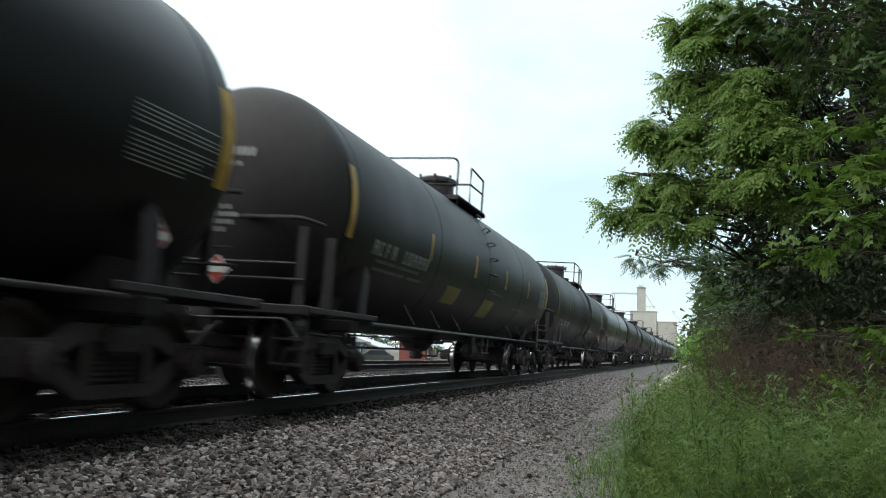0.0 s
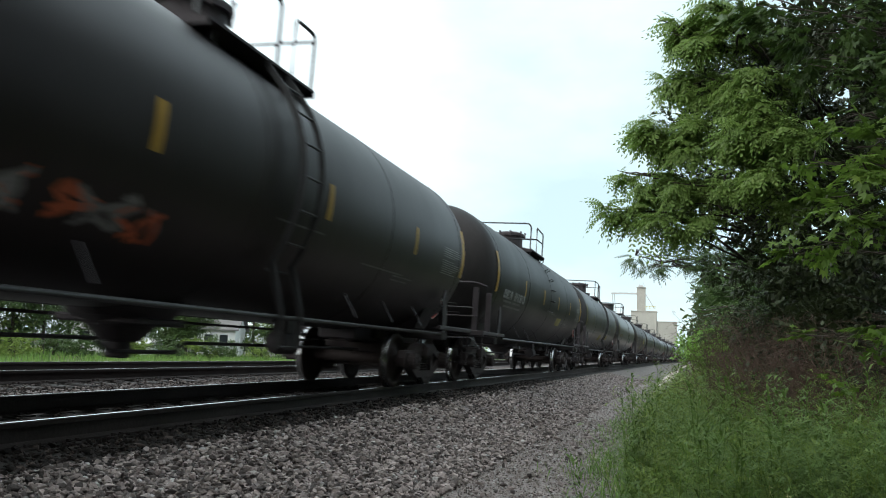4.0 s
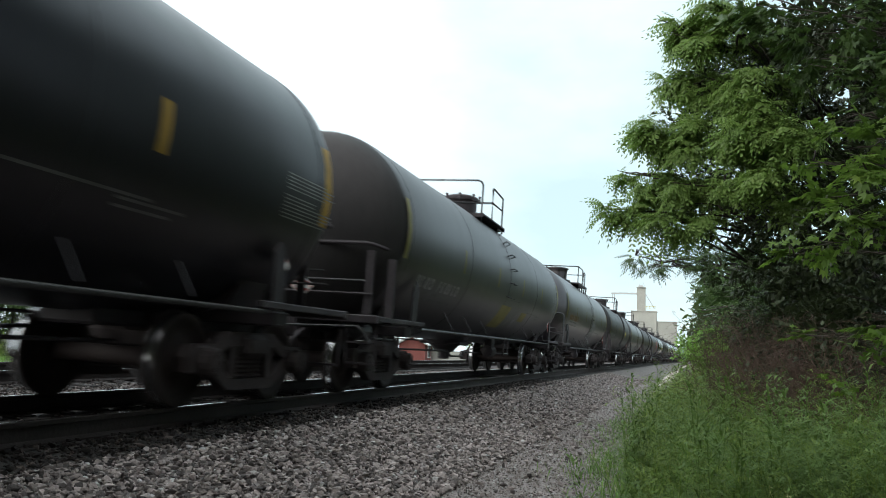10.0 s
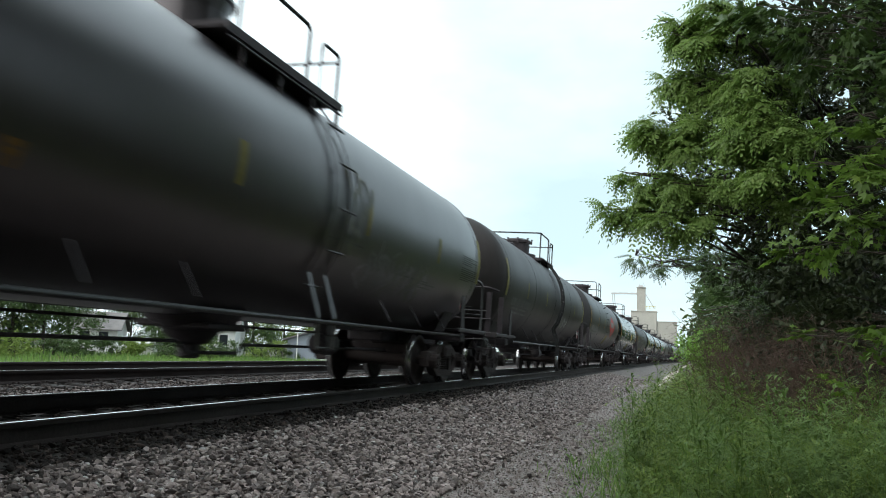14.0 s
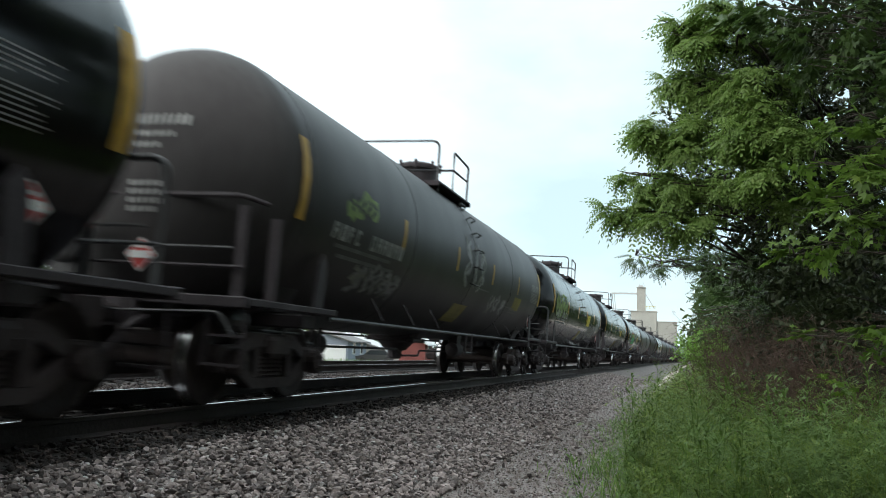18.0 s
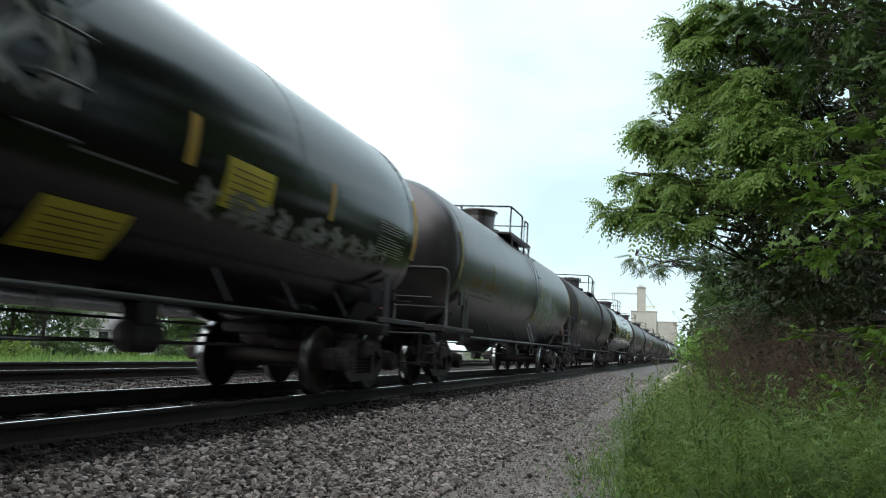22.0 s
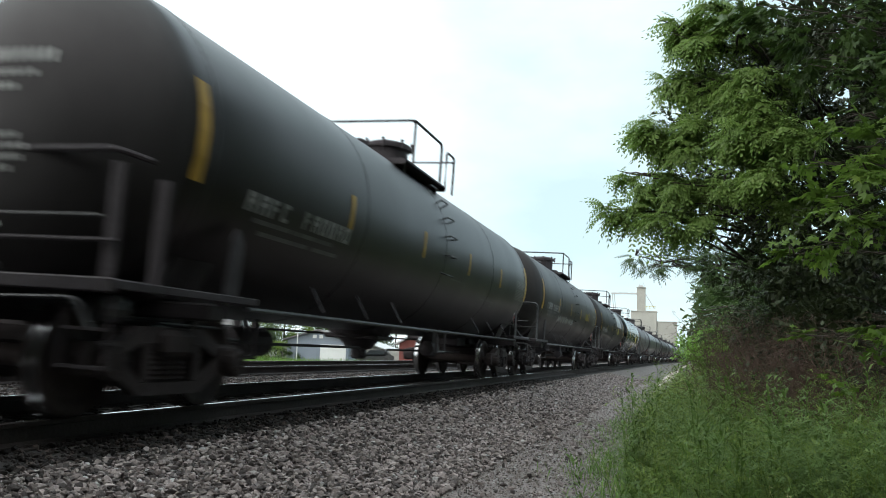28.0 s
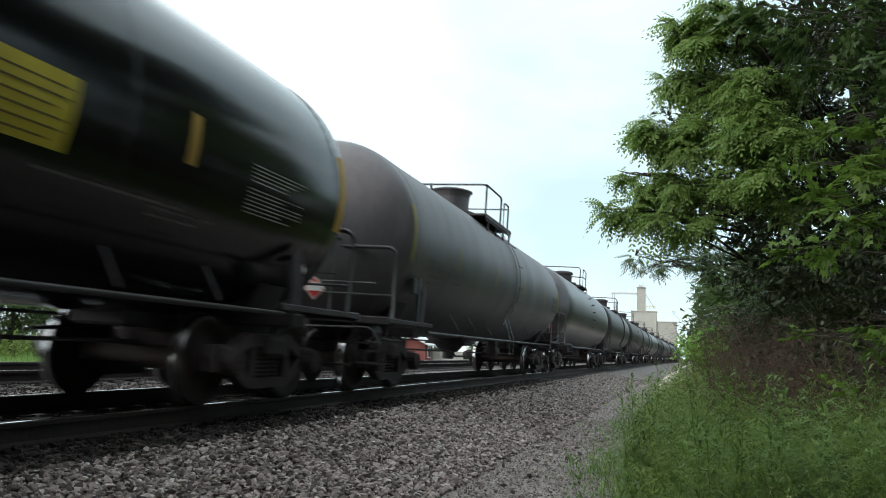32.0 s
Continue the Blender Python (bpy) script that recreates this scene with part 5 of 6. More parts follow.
def leaflets(kind, rng):
    """A small template of one spray: points and triangles, its stem along +x, drooping."""
    v, f = [], []

    def blade(base, d, n, length, width):
        side = np.cross(d, n)
        i = len(v)
        v.extend([base, base + d * length * 0.45 + side * width / 2 - n * width * 0.12, base + d * length, base + d * length * 0.45 - side * width / 2 - n * width * 0.12])
        f.extend([(i, i + 1, i + 2), (i, i + 2, i + 3)])

    if kind == "ash":
        for k in range(6):
            x = 0.05 + 0.062 * k
            for s in (-1, 1):
                d = np.array((0.55, 0.78 * s, -0.35 - 0.09 * k))
                d /= np.linalg.norm(d)
                n = np.cross(d, np.array((1, 0, 0)) * s)
                n = np.array((0.1, 0, 1.0)) - d * d[2]
                n /= np.linalg.norm(n)
                blade(np.array((x, 0.006 * s, -0.5 * x * x)), d, n, 0.115 - 0.006 * k, 0.04)
        d = np.array((0.9, 0, -0.43))
        blade(np.array((0.40, 0, -0.08)), d / np.linalg.norm(d), np.array((0.43, 0, 0.9)), 0.11, 0.04)
    elif kind == "rosette":     # compound leaves that arch out from a twig's tip, their leaflets hanging
        for j in range(7):
            a = -1.9 + 3.8 * j / 6 + rng.uniform(-0.25, 0.25)
            reach, lift = rng.uniform(0.34, 0.50), rng.uniform(0.05, 0.55)
            out = np.array((math.cos(a), math.sin(a), 0.0))
            across = np.array((-out[1], out[0], 0.0))
            for k in range(7):
                q = 0.2 + 0.8 * k / 6
                at = out * reach * q + np.array((0, 0, 1.0)) * reach * (lift * q - 0.75 * q * q)
                for e in (-1, 1) if k < 6 else (0,):
                    d = across * 0.72 * e + out * (0.35 if e else 0.8) + np.array((0, 0, -0.42 - 0.25 * q + rng.uniform(-0.15, 0.15)))
                    d /= np.linalg.norm(d)
                    n = np.array((0, 0, 1.0)) + out * 0.35 - across * 0.1 * e
                    n -= d * n.dot(d)
                    n /= np.linalg.norm(n)
                    blade(at, d, n, rng.uniform(0.095, 0.125) * (1 - 0.25 * abs(q - 0.55)), 0.046)
    elif kind == "maple":
        for k in range(3):
            base = np.array((0.05 + 0.09 * k, 0.07 * (k - 1), -0.03 * k))
            i = len(v)
            pts = [(0, 0)] + [(r * math.cos(a), r * math.sin(a)) for r, a in ((0.05, -2.3), (0.075, -1.25), (0.045, -0.95), (0.10, -0.62), (0.055, -0.3), (0.125, 0.0), (0.055, 0.3), (0.10, 0.62), (0.045, 0.95), (0.075, 1.25), (0.05, 2.3))]
            tilt = rng.uniform(-0.7, -0.1)
            for x, y in pts:
                v.append(base + np.array((x * math.cos(tilt), y, x * math.sin(tilt) - abs(y) * 0.25)))
            for j in range(1, len(pts) - 1):
                f.append((i, i + j, i + j + 1))
    else:       # plain oval leaves on a twig
        for k in range(6):
            a = rng.uniform(0, 6.28)
            d = np.array((0.5, 0.75 * math.cos(a), 0.75 * math.sin(a) - 0.2))
            d /= np.linalg.norm(d)
            n = np.array((0, 0, 1.0)) - d * d[2]
            n /= max(0.1, np.linalg.norm(n))
            blade(np.array((0.035 * k, 0, 0)), d, n, 0.075, 0.045)
    return np.array(v), np.array(f)


def crown_mesh(name, clumps, per, kind, mat, seed, scale=1.0, hollow=0.40, flat=0.75):
    """Sprays of leaves in the outer part of several clumps, pointing outwards and down."""
    rng = np.random.default_rng(seed)
    V, F, base = [], [], 0
    temps = [leaflets(kind, rng) for _ in range(3)]
    for cx, cy, cz, r in clumps:
        n = int(per * r * r)
        twigs = max(3, n // 14)
        d0 = rng.normal(size=(twigs, 3))
        d0 /= np.linalg.norm(d0, axis=1)[:, None]
        d = d0[rng.integers(0, twigs, n)] + rng.normal(0, 0.30, (n, 3))
        d /= np.linalg.norm(d, axis=1)[:, None]
        rr = r * (hollow + (1 - hollow) * rng.uniform(0, 1, n) ** 0.6) * (1 + 0.28 * np.sin(d[:, 0] * 5 + cx) * np.sin(d[:, 2] * 4 + cz + d[:, 1] * 3))
        pos = np.array((cx, cy, cz)) + d * rr[:, None] * np.array((1, 1, flat))
        for tv, tf in temps:
            pick = rng.integers(0, 3, n) == 0
            m = int(pick.sum())
            if not m:
                continue
            out = d[pick] + rng.normal(0, 0.45, (m, 3))
            out[:, 2] = out[:, 2] * 0.5 - 0.12
            out /= np.linalg.norm(out, axis=1)[:, None]
            up = np.array((0, 0, 1.0)) + rng.normal(0, 0.3, (m, 3))
            side = np.cross(up, out)
            side /= np.linalg.norm(side, axis=1)[:, None] + 1e-6
            up = np.cross(out, side)
            s = scale * rng.uniform(0.7, 1.25, m)
            P = pos[pick][:, None, :] + s[:, None, None] * (tv[None, :, 0:1] * out[:, None, :] + tv[None, :, 1:2] * side[:, None, :] + tv[None, :, 2:3] * up[:, None, :])
            V.append(P.reshape(-1, 3))
            F.append((tf[None] + (np.arange(m) * len(tv))[:, None, None]).reshape(-1, 3) + base)
            base += m * len(tv)
    return raw_mesh(name, np.concatenate(V), np.concatenate(F), mat)


def limb_mesh(name, ways, mat):
    """Tapered limbs: (points, first radius, last radius) each."""
    bm = bmesh.new()
    for pts, r0, r1 in ways:
        pts = [Vector(p) for p in pts]
        rings = []
        for i, p in enumerate(pts):
            d = (pts[min(i + 1, len(pts) - 1)] - pts[max(i - 1, 0)]).normalized()
            side = d.cross(Vector((0.3, 1, 0.2))).normalized()
            up = side.cross(d)
            r = r0 + (r1 - r0) * i / (len(pts) - 1)
            rings.append([bm.verts.new(p + (side * math.cos(k * math.pi / 3) + up * math.sin(k * math.pi / 3)) * r) for k in range(6)])
        for a, b in zip(rings, rings[1:]):
            for k in range(6):
                bm.faces.new((a[k], a[(k + 1) % 6], b[(k + 1) % 6], b[k]))
        bm.faces.new(rings[-1])
        bm.faces.new(rings[0][::-1])
    return mesh_of(bm, name, mat, True)


def way_to(a, b, rnd, sag=0.3, n=7, wob=0.12):
    a, b = Vector(a), Vector(b)
    out = []
    for i in range(n + 1):
        t = i / n
        p = a.lerp(b, t)
        p.z += sag * math.sin(t * math.pi)
        if 0 < i < n:
            p += Vector((rnd.uniform(-wob, wob), rnd.uniform(-wob, wob), rnd.uniform(-wob, wob)))
        out.append(p)
    return out


def tree(name, label, base, height, radius, clumps, per, kind, mat, seed, scale=1.0, twigs=4, limb=0.2, wob=0.12):
    """A tree: tapered trunk, limbs to each clump, and a crown of leaf sprays."""
    rnd = random.Random(seed)
    t = new(name)
    t.location = base
    inv = Matrix.Translation(-Vector(base))
    top = Vector(base) + Vector((rnd.uniform(-0.4, 0.4), rnd.uniform(-0.4, 0.4), height))
    stem = way_to(Vector(base) - Vector((0, 0, 0.2)), top, rnd, 0, 8, 0.08)
    trunk = part("trunk", limb_mesh("trunk", [([inv @ p for p in stem], radius, radius * 0.3)], BARK), t)
    for cx, cy, cz, r in clumps:
        c = Vector((cx, cy, cz))
        k = min(len(stem) - 2, max(1, int(len(stem) * 0.7 * max(0.15, min(1, (cz - base[2]) / max(0.5, height))))))
        w = way_to(stem[k], c, rnd, 0.25, 7, wob)
        ways = [([inv @ p for p in w], radius * limb, 0.06 * limb)]
        for _ in range(twigs):
            s = w[rnd.randrange(3, len(w))]
            e = c + Vector((rnd.gauss(0, 0.6), rnd.gauss(0, 0.6), rnd.gauss(0, 0.45))) * r
            ways.append(([inv @ p for p in way_to(s, e, rnd, 0.08, 4, wob * 0.4)], 0.11 * limb, 0.025 * limb))
        part("limb", limb_mesh("limb", ways, BARK), t)
    me = crown_mesh("crown", [(x - base[0], y - base[1], z - base[2], r) for x, y, z, r in clumps], per, kind, mat, seed, scale)
    part("crown", me, t)
    return tagged(t, label, "tree")


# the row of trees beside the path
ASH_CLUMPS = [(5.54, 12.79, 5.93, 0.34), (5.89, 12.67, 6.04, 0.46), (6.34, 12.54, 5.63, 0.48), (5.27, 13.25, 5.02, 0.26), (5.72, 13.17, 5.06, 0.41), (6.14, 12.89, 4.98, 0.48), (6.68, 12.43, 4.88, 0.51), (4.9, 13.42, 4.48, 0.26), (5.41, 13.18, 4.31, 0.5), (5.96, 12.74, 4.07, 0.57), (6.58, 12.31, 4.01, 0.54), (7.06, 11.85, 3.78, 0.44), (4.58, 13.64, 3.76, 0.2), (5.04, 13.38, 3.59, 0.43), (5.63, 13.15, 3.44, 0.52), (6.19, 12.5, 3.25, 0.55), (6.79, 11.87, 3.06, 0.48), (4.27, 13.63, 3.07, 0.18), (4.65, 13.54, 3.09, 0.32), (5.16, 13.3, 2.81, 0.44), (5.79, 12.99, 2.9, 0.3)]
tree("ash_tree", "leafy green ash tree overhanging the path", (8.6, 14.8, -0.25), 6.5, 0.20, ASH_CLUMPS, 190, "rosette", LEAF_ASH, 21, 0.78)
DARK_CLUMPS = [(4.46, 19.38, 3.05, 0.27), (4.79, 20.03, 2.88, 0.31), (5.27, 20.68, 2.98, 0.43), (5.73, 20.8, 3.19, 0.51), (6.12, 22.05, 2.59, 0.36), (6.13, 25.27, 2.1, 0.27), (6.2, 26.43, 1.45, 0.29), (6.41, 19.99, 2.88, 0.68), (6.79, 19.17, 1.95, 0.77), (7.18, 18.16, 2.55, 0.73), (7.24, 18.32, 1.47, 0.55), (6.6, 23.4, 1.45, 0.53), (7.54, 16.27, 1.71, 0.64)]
tree("shaded_tree", "tree with hanging branches over the verge in a shade-dark leaf tone", (8.4, 22.5, -0.3), 5.0, 0.18, DARK_CLUMPS, 420, "ash", LEAF_DARK, 22, 0.75)
# dark backing foliage: its leaf colour stands in for the crowns' shaded depth
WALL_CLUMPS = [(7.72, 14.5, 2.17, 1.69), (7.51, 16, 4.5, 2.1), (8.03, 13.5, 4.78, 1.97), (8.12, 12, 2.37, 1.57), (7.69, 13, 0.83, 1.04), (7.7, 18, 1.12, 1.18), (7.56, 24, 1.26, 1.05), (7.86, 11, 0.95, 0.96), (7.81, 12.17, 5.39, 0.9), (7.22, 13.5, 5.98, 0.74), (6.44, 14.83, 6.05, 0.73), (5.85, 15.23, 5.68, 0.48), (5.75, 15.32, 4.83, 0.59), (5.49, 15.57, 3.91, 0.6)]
tree("thicket_tree", "dense backing tree in the thicket with shade put into its leaf colour", (11.0, 15.5, -0.1), 7.0, 0.22, WALL_CLUMPS, 460, "oval", LEAF_WOODS_SHADED, 23, 1.35)
MAPLE_CLUMPS = [(6.95, 7.78, 2.51, 0.17), (7.13, 7.61, 2.61, 0.17), (7.07, 7.63, 2.29, 0.16), (6.81, 7.99, 2.16, 0.16), (6.96, 7.86, 1.95, 0.19), (6.75, 8.24, 1.78, 0.13), (6.57, 8.61, 1.71, 0.15), (7.13, 7.6, 1.85, 0.14), (7.1, 7.71, 0.96, 0.12), (7.01, 7.82, 0.79, 0.1), (6.96, 7.95, 0.44, 0.06), (7.15, 7.88, 0.58, 0.05), (6.7, 8.97, 0.91, 0.09), (7.01, 8.16, 2.93, 0.13), (6.82, 8.97, 2.75, 0.12)]
tree("maple_tree", "young maple with broad green leaves near the path", (8.9, 7.6, -0.35), 5.0, 0.12, MAPLE_CLUMPS, 640, "maple", LEAF_MAPLE, 24, 0.8, 3, 0.09, 0.05)
# upper maple branches, darkened by leaf colour where the canopy shades them
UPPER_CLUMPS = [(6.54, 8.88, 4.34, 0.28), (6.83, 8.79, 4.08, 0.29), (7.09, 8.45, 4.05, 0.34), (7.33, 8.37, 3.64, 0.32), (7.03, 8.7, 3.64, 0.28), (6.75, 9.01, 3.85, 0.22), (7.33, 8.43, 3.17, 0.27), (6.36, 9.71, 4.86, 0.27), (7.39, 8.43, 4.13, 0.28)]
tree("shaded_maple", "maple overhanging the verge with shade put into its leaf colour", (9.6, 8.6, -0.3), 5.5, 0.14, UPPER_CLUMPS, 460, "maple", LEAF_MAPLE_SHADED, 27, 0.72, 3, 0.09, 0.05)
# canopy outside the view, added to keep sky light off the verge
SHADE_CLUMPS = [(8.4, 2.5, 5.6, 1.6), (9.6, 4.2, 6.4, 1.8), (8.5, 5.4, 7.4, 1.6), (10.2, 6.6, 7.6, 1.9), (9.2, 8.4, 8.6, 1.7), (10.6, 1.2, 5.4, 1.8), (11.4, 4.6, 5.0, 1.8), (8.3, 3.6, 8.4, 1.6), (9.6, 1.6, 8.2, 1.8), (11.0, 8.5, 8.8, 1.9), (8.0, 7.0, 8.4, 1.4), (10.4, 3.8, 9.4, 1.8)]
tree("offview_canopy", "unseen leafy canopy added over the verge to shade it", (10.2, 4.2, -0.2), 7.5, 0.2, SHADE_CLUMPS, 300, "oval", LEAF_WOODS_SHADED, 26, 3.0, 2)
# tall crowns above the view, added to block sky light from the thicket
rnd = random.Random(15)
for base, high, seed in (((10.4, 13.0, -0.1), 9.5, 28), ((9.8, 20.5, -0.2), 9.0, 29), ((11.5, 8.5, -0.1), 9.0, 30)):
    tall_clumps = [(base[0] + rnd.uniform(-2.6, 2.2), base[1] + rnd.uniform(-3.2, 3.2), rnd.uniform(7.9 + 0.45 * max(0, base[1] - 13), 12.5), rnd.uniform(1.2, 1.8)) for _ in range(11)]
    tree("tall_tree", "unseen tall tree added so that its crown shades the thicket", base, high, 0.22, tall_clumps, 230, "oval", LEAF_DARK, seed, 3.0, 2)
BUSH_CLUMPS = [(6.1, 26, 1.0, 0.53), (5.86, 24, 0.56, 0.35), (6.43, 23, 0.59, 0.57), (6.29, 28, 1.36, 0.37), (5.81, 27, 1.06, 0.2), (6.87, 25, 1.18, 0.58)]
b = tree("bush", "light green bush at the bend of the path", (6.9, 31.0, -0.5), 1.2, 0.05, BUSH_CLUMPS, 620, "oval", LEAF_BUSH, 25, 1.7)
tagged(b, category="bush")

# far woods that close the right-hand side and the horizon
far_clumps = []
rnd = random.Random(5)
for y in range(38, 330, 9):
    for _ in range(2):
        far_clumps.append((bend(y) + rnd.uniform(9.5, 14), y + rnd.uniform(-4, 4), rnd.uniform(1.5, 6), rnd.uniform(2.2, 3.4)))
woods = new("far_woods", crown_mesh("far_woods", far_clumps, 24, "oval", LEAF_DARK, 31, 7.5))
tagged(woods, "dark green woods along the inside of the bend", "woods", kind="stuff")
# unseen shade-dark woods, added to block sky light and darken tank reflections
near_clumps = []
for y in range(-72, -3, 4):
    for k in range(7):
        near_clumps.append((rnd.uniform(8.3, 11.5) - 0.12 * k, y + rnd.uniform(-2.5, 2.5) - 3, 0.6 + 1.9 * k + rnd.uniform(-0.6, 0.6), rnd.uniform(1.9, 2.7)))
for y in range(-5, 10, 3):
    for k in range(4):
        near_clumps.append((rnd.uniform(10.9, 12.6), y + rnd.uniform(-1, 1), 0.5 + 1.7 * k, rnd.uniform(1.6, 2.0)))
woods = new("offview_woods", crown_mesh("offview_woods", near_clumps, 90, "oval", LEAF_WOODS_SHADED, 32, 4.0))
tagged(woods, "unseen woods added behind the camera to darken the tank sides", "woods", kind="stuff")

# dry brambles under the trees
BRAMBLE_SPOTS = [(6.46, 16.05, 0.93, 0.48), (6.89, 13.56, 0.9, 0.49), (7.25, 12.1, 0.76, 0.43), (7.39, 10.59, 0.59, 0.34), (6.88, 11.5, 0.49, 0.3), (7.35, 9.24, 0.31, 0.23), (6.59, 14.03, 0.62, 0.33)]
rnd = random.Random(6)
ways = []
for cx, cy, cz, r in BRAMBLE_SPOTS:
    for _ in range(190):
        a = Vector((cx + rnd.gauss(0, r * 0.8), cy + rnd.gauss(0, r * 0.9), -0.45))
        b = a + Vector((rnd.gauss(0, 0.5), rnd.gauss(0, 0.5), rnd.uniform(0.3, 1.0 + cz)))
        ways.append((way_to(a, b, rnd, 0.1, 5, 0.07), 0.0055, 0.002))
        e = b + Vector((rnd.gauss(0, 0.4), rnd.gauss(0, 0.4), rnd.uniform(-0.5, 0.2)))
        ways.append((way_to(b, e, rnd, 0.06, 4, 0.05), 0.003, 0.0015))
tagged(new("brambles", limb_mesh("brambles", ways, TWIG)), "tangle of dry brown brambles under the trees", "brambles", kind="stuff")
# undergrowth uses the shade-dark leaf, so its darkness is partly colour
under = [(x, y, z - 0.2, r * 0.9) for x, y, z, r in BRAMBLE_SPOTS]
tagged(new("undergrowth", crown_mesh("undergrowth", under, 60, "oval", LEAF_DARK, 33, 1.1, 0.2)), "low undergrowth below the trees in a shade-dark leaf tone", "undergrowth", kind="stuff")


def weeds(name, label, plants, area, tall, mat, seed, stalks=7, leaves=40, leaf=0.09, width=0.014, spread=0.10, rise=0.5, edge=0.0, plume=0.75):
    """Weed plants: each a clump of leaning stalks set with narrow leaves that shorten towards the tip."""
    rng = np.random.default_rng(seed)
    (u0, u1), (y0, y1) = area
    cu, cy = rng.uniform(u0, u1, plants), y0 + (y1 - y0) * rng.uniform(0, 1, plants) ** 1.3
    # a ragged edge towards the path
    keep = cu > 4.93 + edge + 0.25 * np.sin(cy * 1.3) + 0.15 * np.sin(cy * 3.1) + rng.uniform(0, 0.4, plants) ** 2
    cu, cy = cu[keep], cy[keep]
    size = rng.uniform(0.55, 1.15, len(cu)) * (0.85 + 0.3 * np.sin(cu * 2.3 + cy * 1.1) * np.sin(cy * 1.7))
    ou, oy = rng.normal(0, spread, (len(cu), stalks)), rng.normal(0, spread, (len(cu), stalks))
    u, y = (cu[:, None] + ou).ravel(), (cy[:, None] + oy).ravel()
    n = len(u)
    h = (size[:, None] * rng.uniform(*tall, (len(cu), stalks))).ravel() * (0.6 + 0.4 * np.clip((u - 4.7) / 0.7, 0, 1))
    z = np.interp(u, [p[0] for p in PROFILE], [p[1] for p in PROFILE]) - 0.03
    lx, ly = ou.ravel() * 1.5 + rng.normal(0, 0.09, n) * h, oy.ravel() * 1.5 + rng.normal(0, 0.09, n) * h
    t = (np.linspace(0.05, 1.0, leaves)[None, :] + rng.uniform(-0.02, 0.02, (n, leaves)))
    px, py, pz = u[:, None] + lx[:, None] * t ** 2, y[:, None] + ly[:, None] * t ** 2, z[:, None] + h[:, None] * t
    a = rng.uniform(0, 2 * math.pi, (n, leaves))
    ll = leaf * rng.uniform(0.6, 1.3, (n, leaves)) * (1.1 - plume * t)
    up = rng.uniform(rise - 0.5, rise + 0.5, (n, leaves))
    dx, dy, dz = np.cos(a) * ll, np.sin(a) * ll, up * ll
    sx, sy = -np.sin(a) * width / 2, np.cos(a) * width / 2
    P0 = np.stack([px, py, pz], -1)
    P1 = np.stack([px + dx * 0.5 + sx, py + dy * 0.5 + sy, pz + dz * 0.6], -1)
    P2 = np.stack([px + dx, py + dy, pz + dz * 0.75], -1)
    P3 = np.stack([px + dx * 0.5 - sx, py + dy * 0.5 - sy, pz + dz * 0.6], -1)
    V = np.stack([P0, P1, P2, P3], 2).reshape(-1, 3)
    m = n * leaves
    F = (np.array([(0, 1, 3), (1, 2, 3)])[None] + (np.arange(m) * 4)[:, None, None]).reshape(-1, 3)
    s = 0.003
    B = np.stack([np.stack([u - s, y, z], -1), np.stack([u + s, y, z], -1), np.stack([u + lx + s * 0.4, y + ly, z + h], -1), np.stack([u + lx - s * 0.4, y + ly, z + h], -1)], 1)
    B2 = np.stack([np.stack([u, y - s, z], -1), np.stack([u, y + s, z], -1), np.stack([u + lx, y + ly + s * 0.4, z + h], -1), np.stack([u + lx, y + ly - s * 0.4, z + h], -1)], 1)
    k = len(V)
    V = np.concatenate([V, B.reshape(-1, 3), B2.reshape(-1, 3)])
    V[:, 0] += V[:, 1] ** 2 / (2 * CURVE)
    Fs = (np.array([(0, 1, 2), (0, 2, 3)])[None] + (np.arange(2 * n) * 4)[:, None, None]).reshape(-1, 3) + k
    return tagged(new(name, raw_mesh(name, V, np.concatenate([F, Fs]), mat)), label, "weeds", kind="stuff")


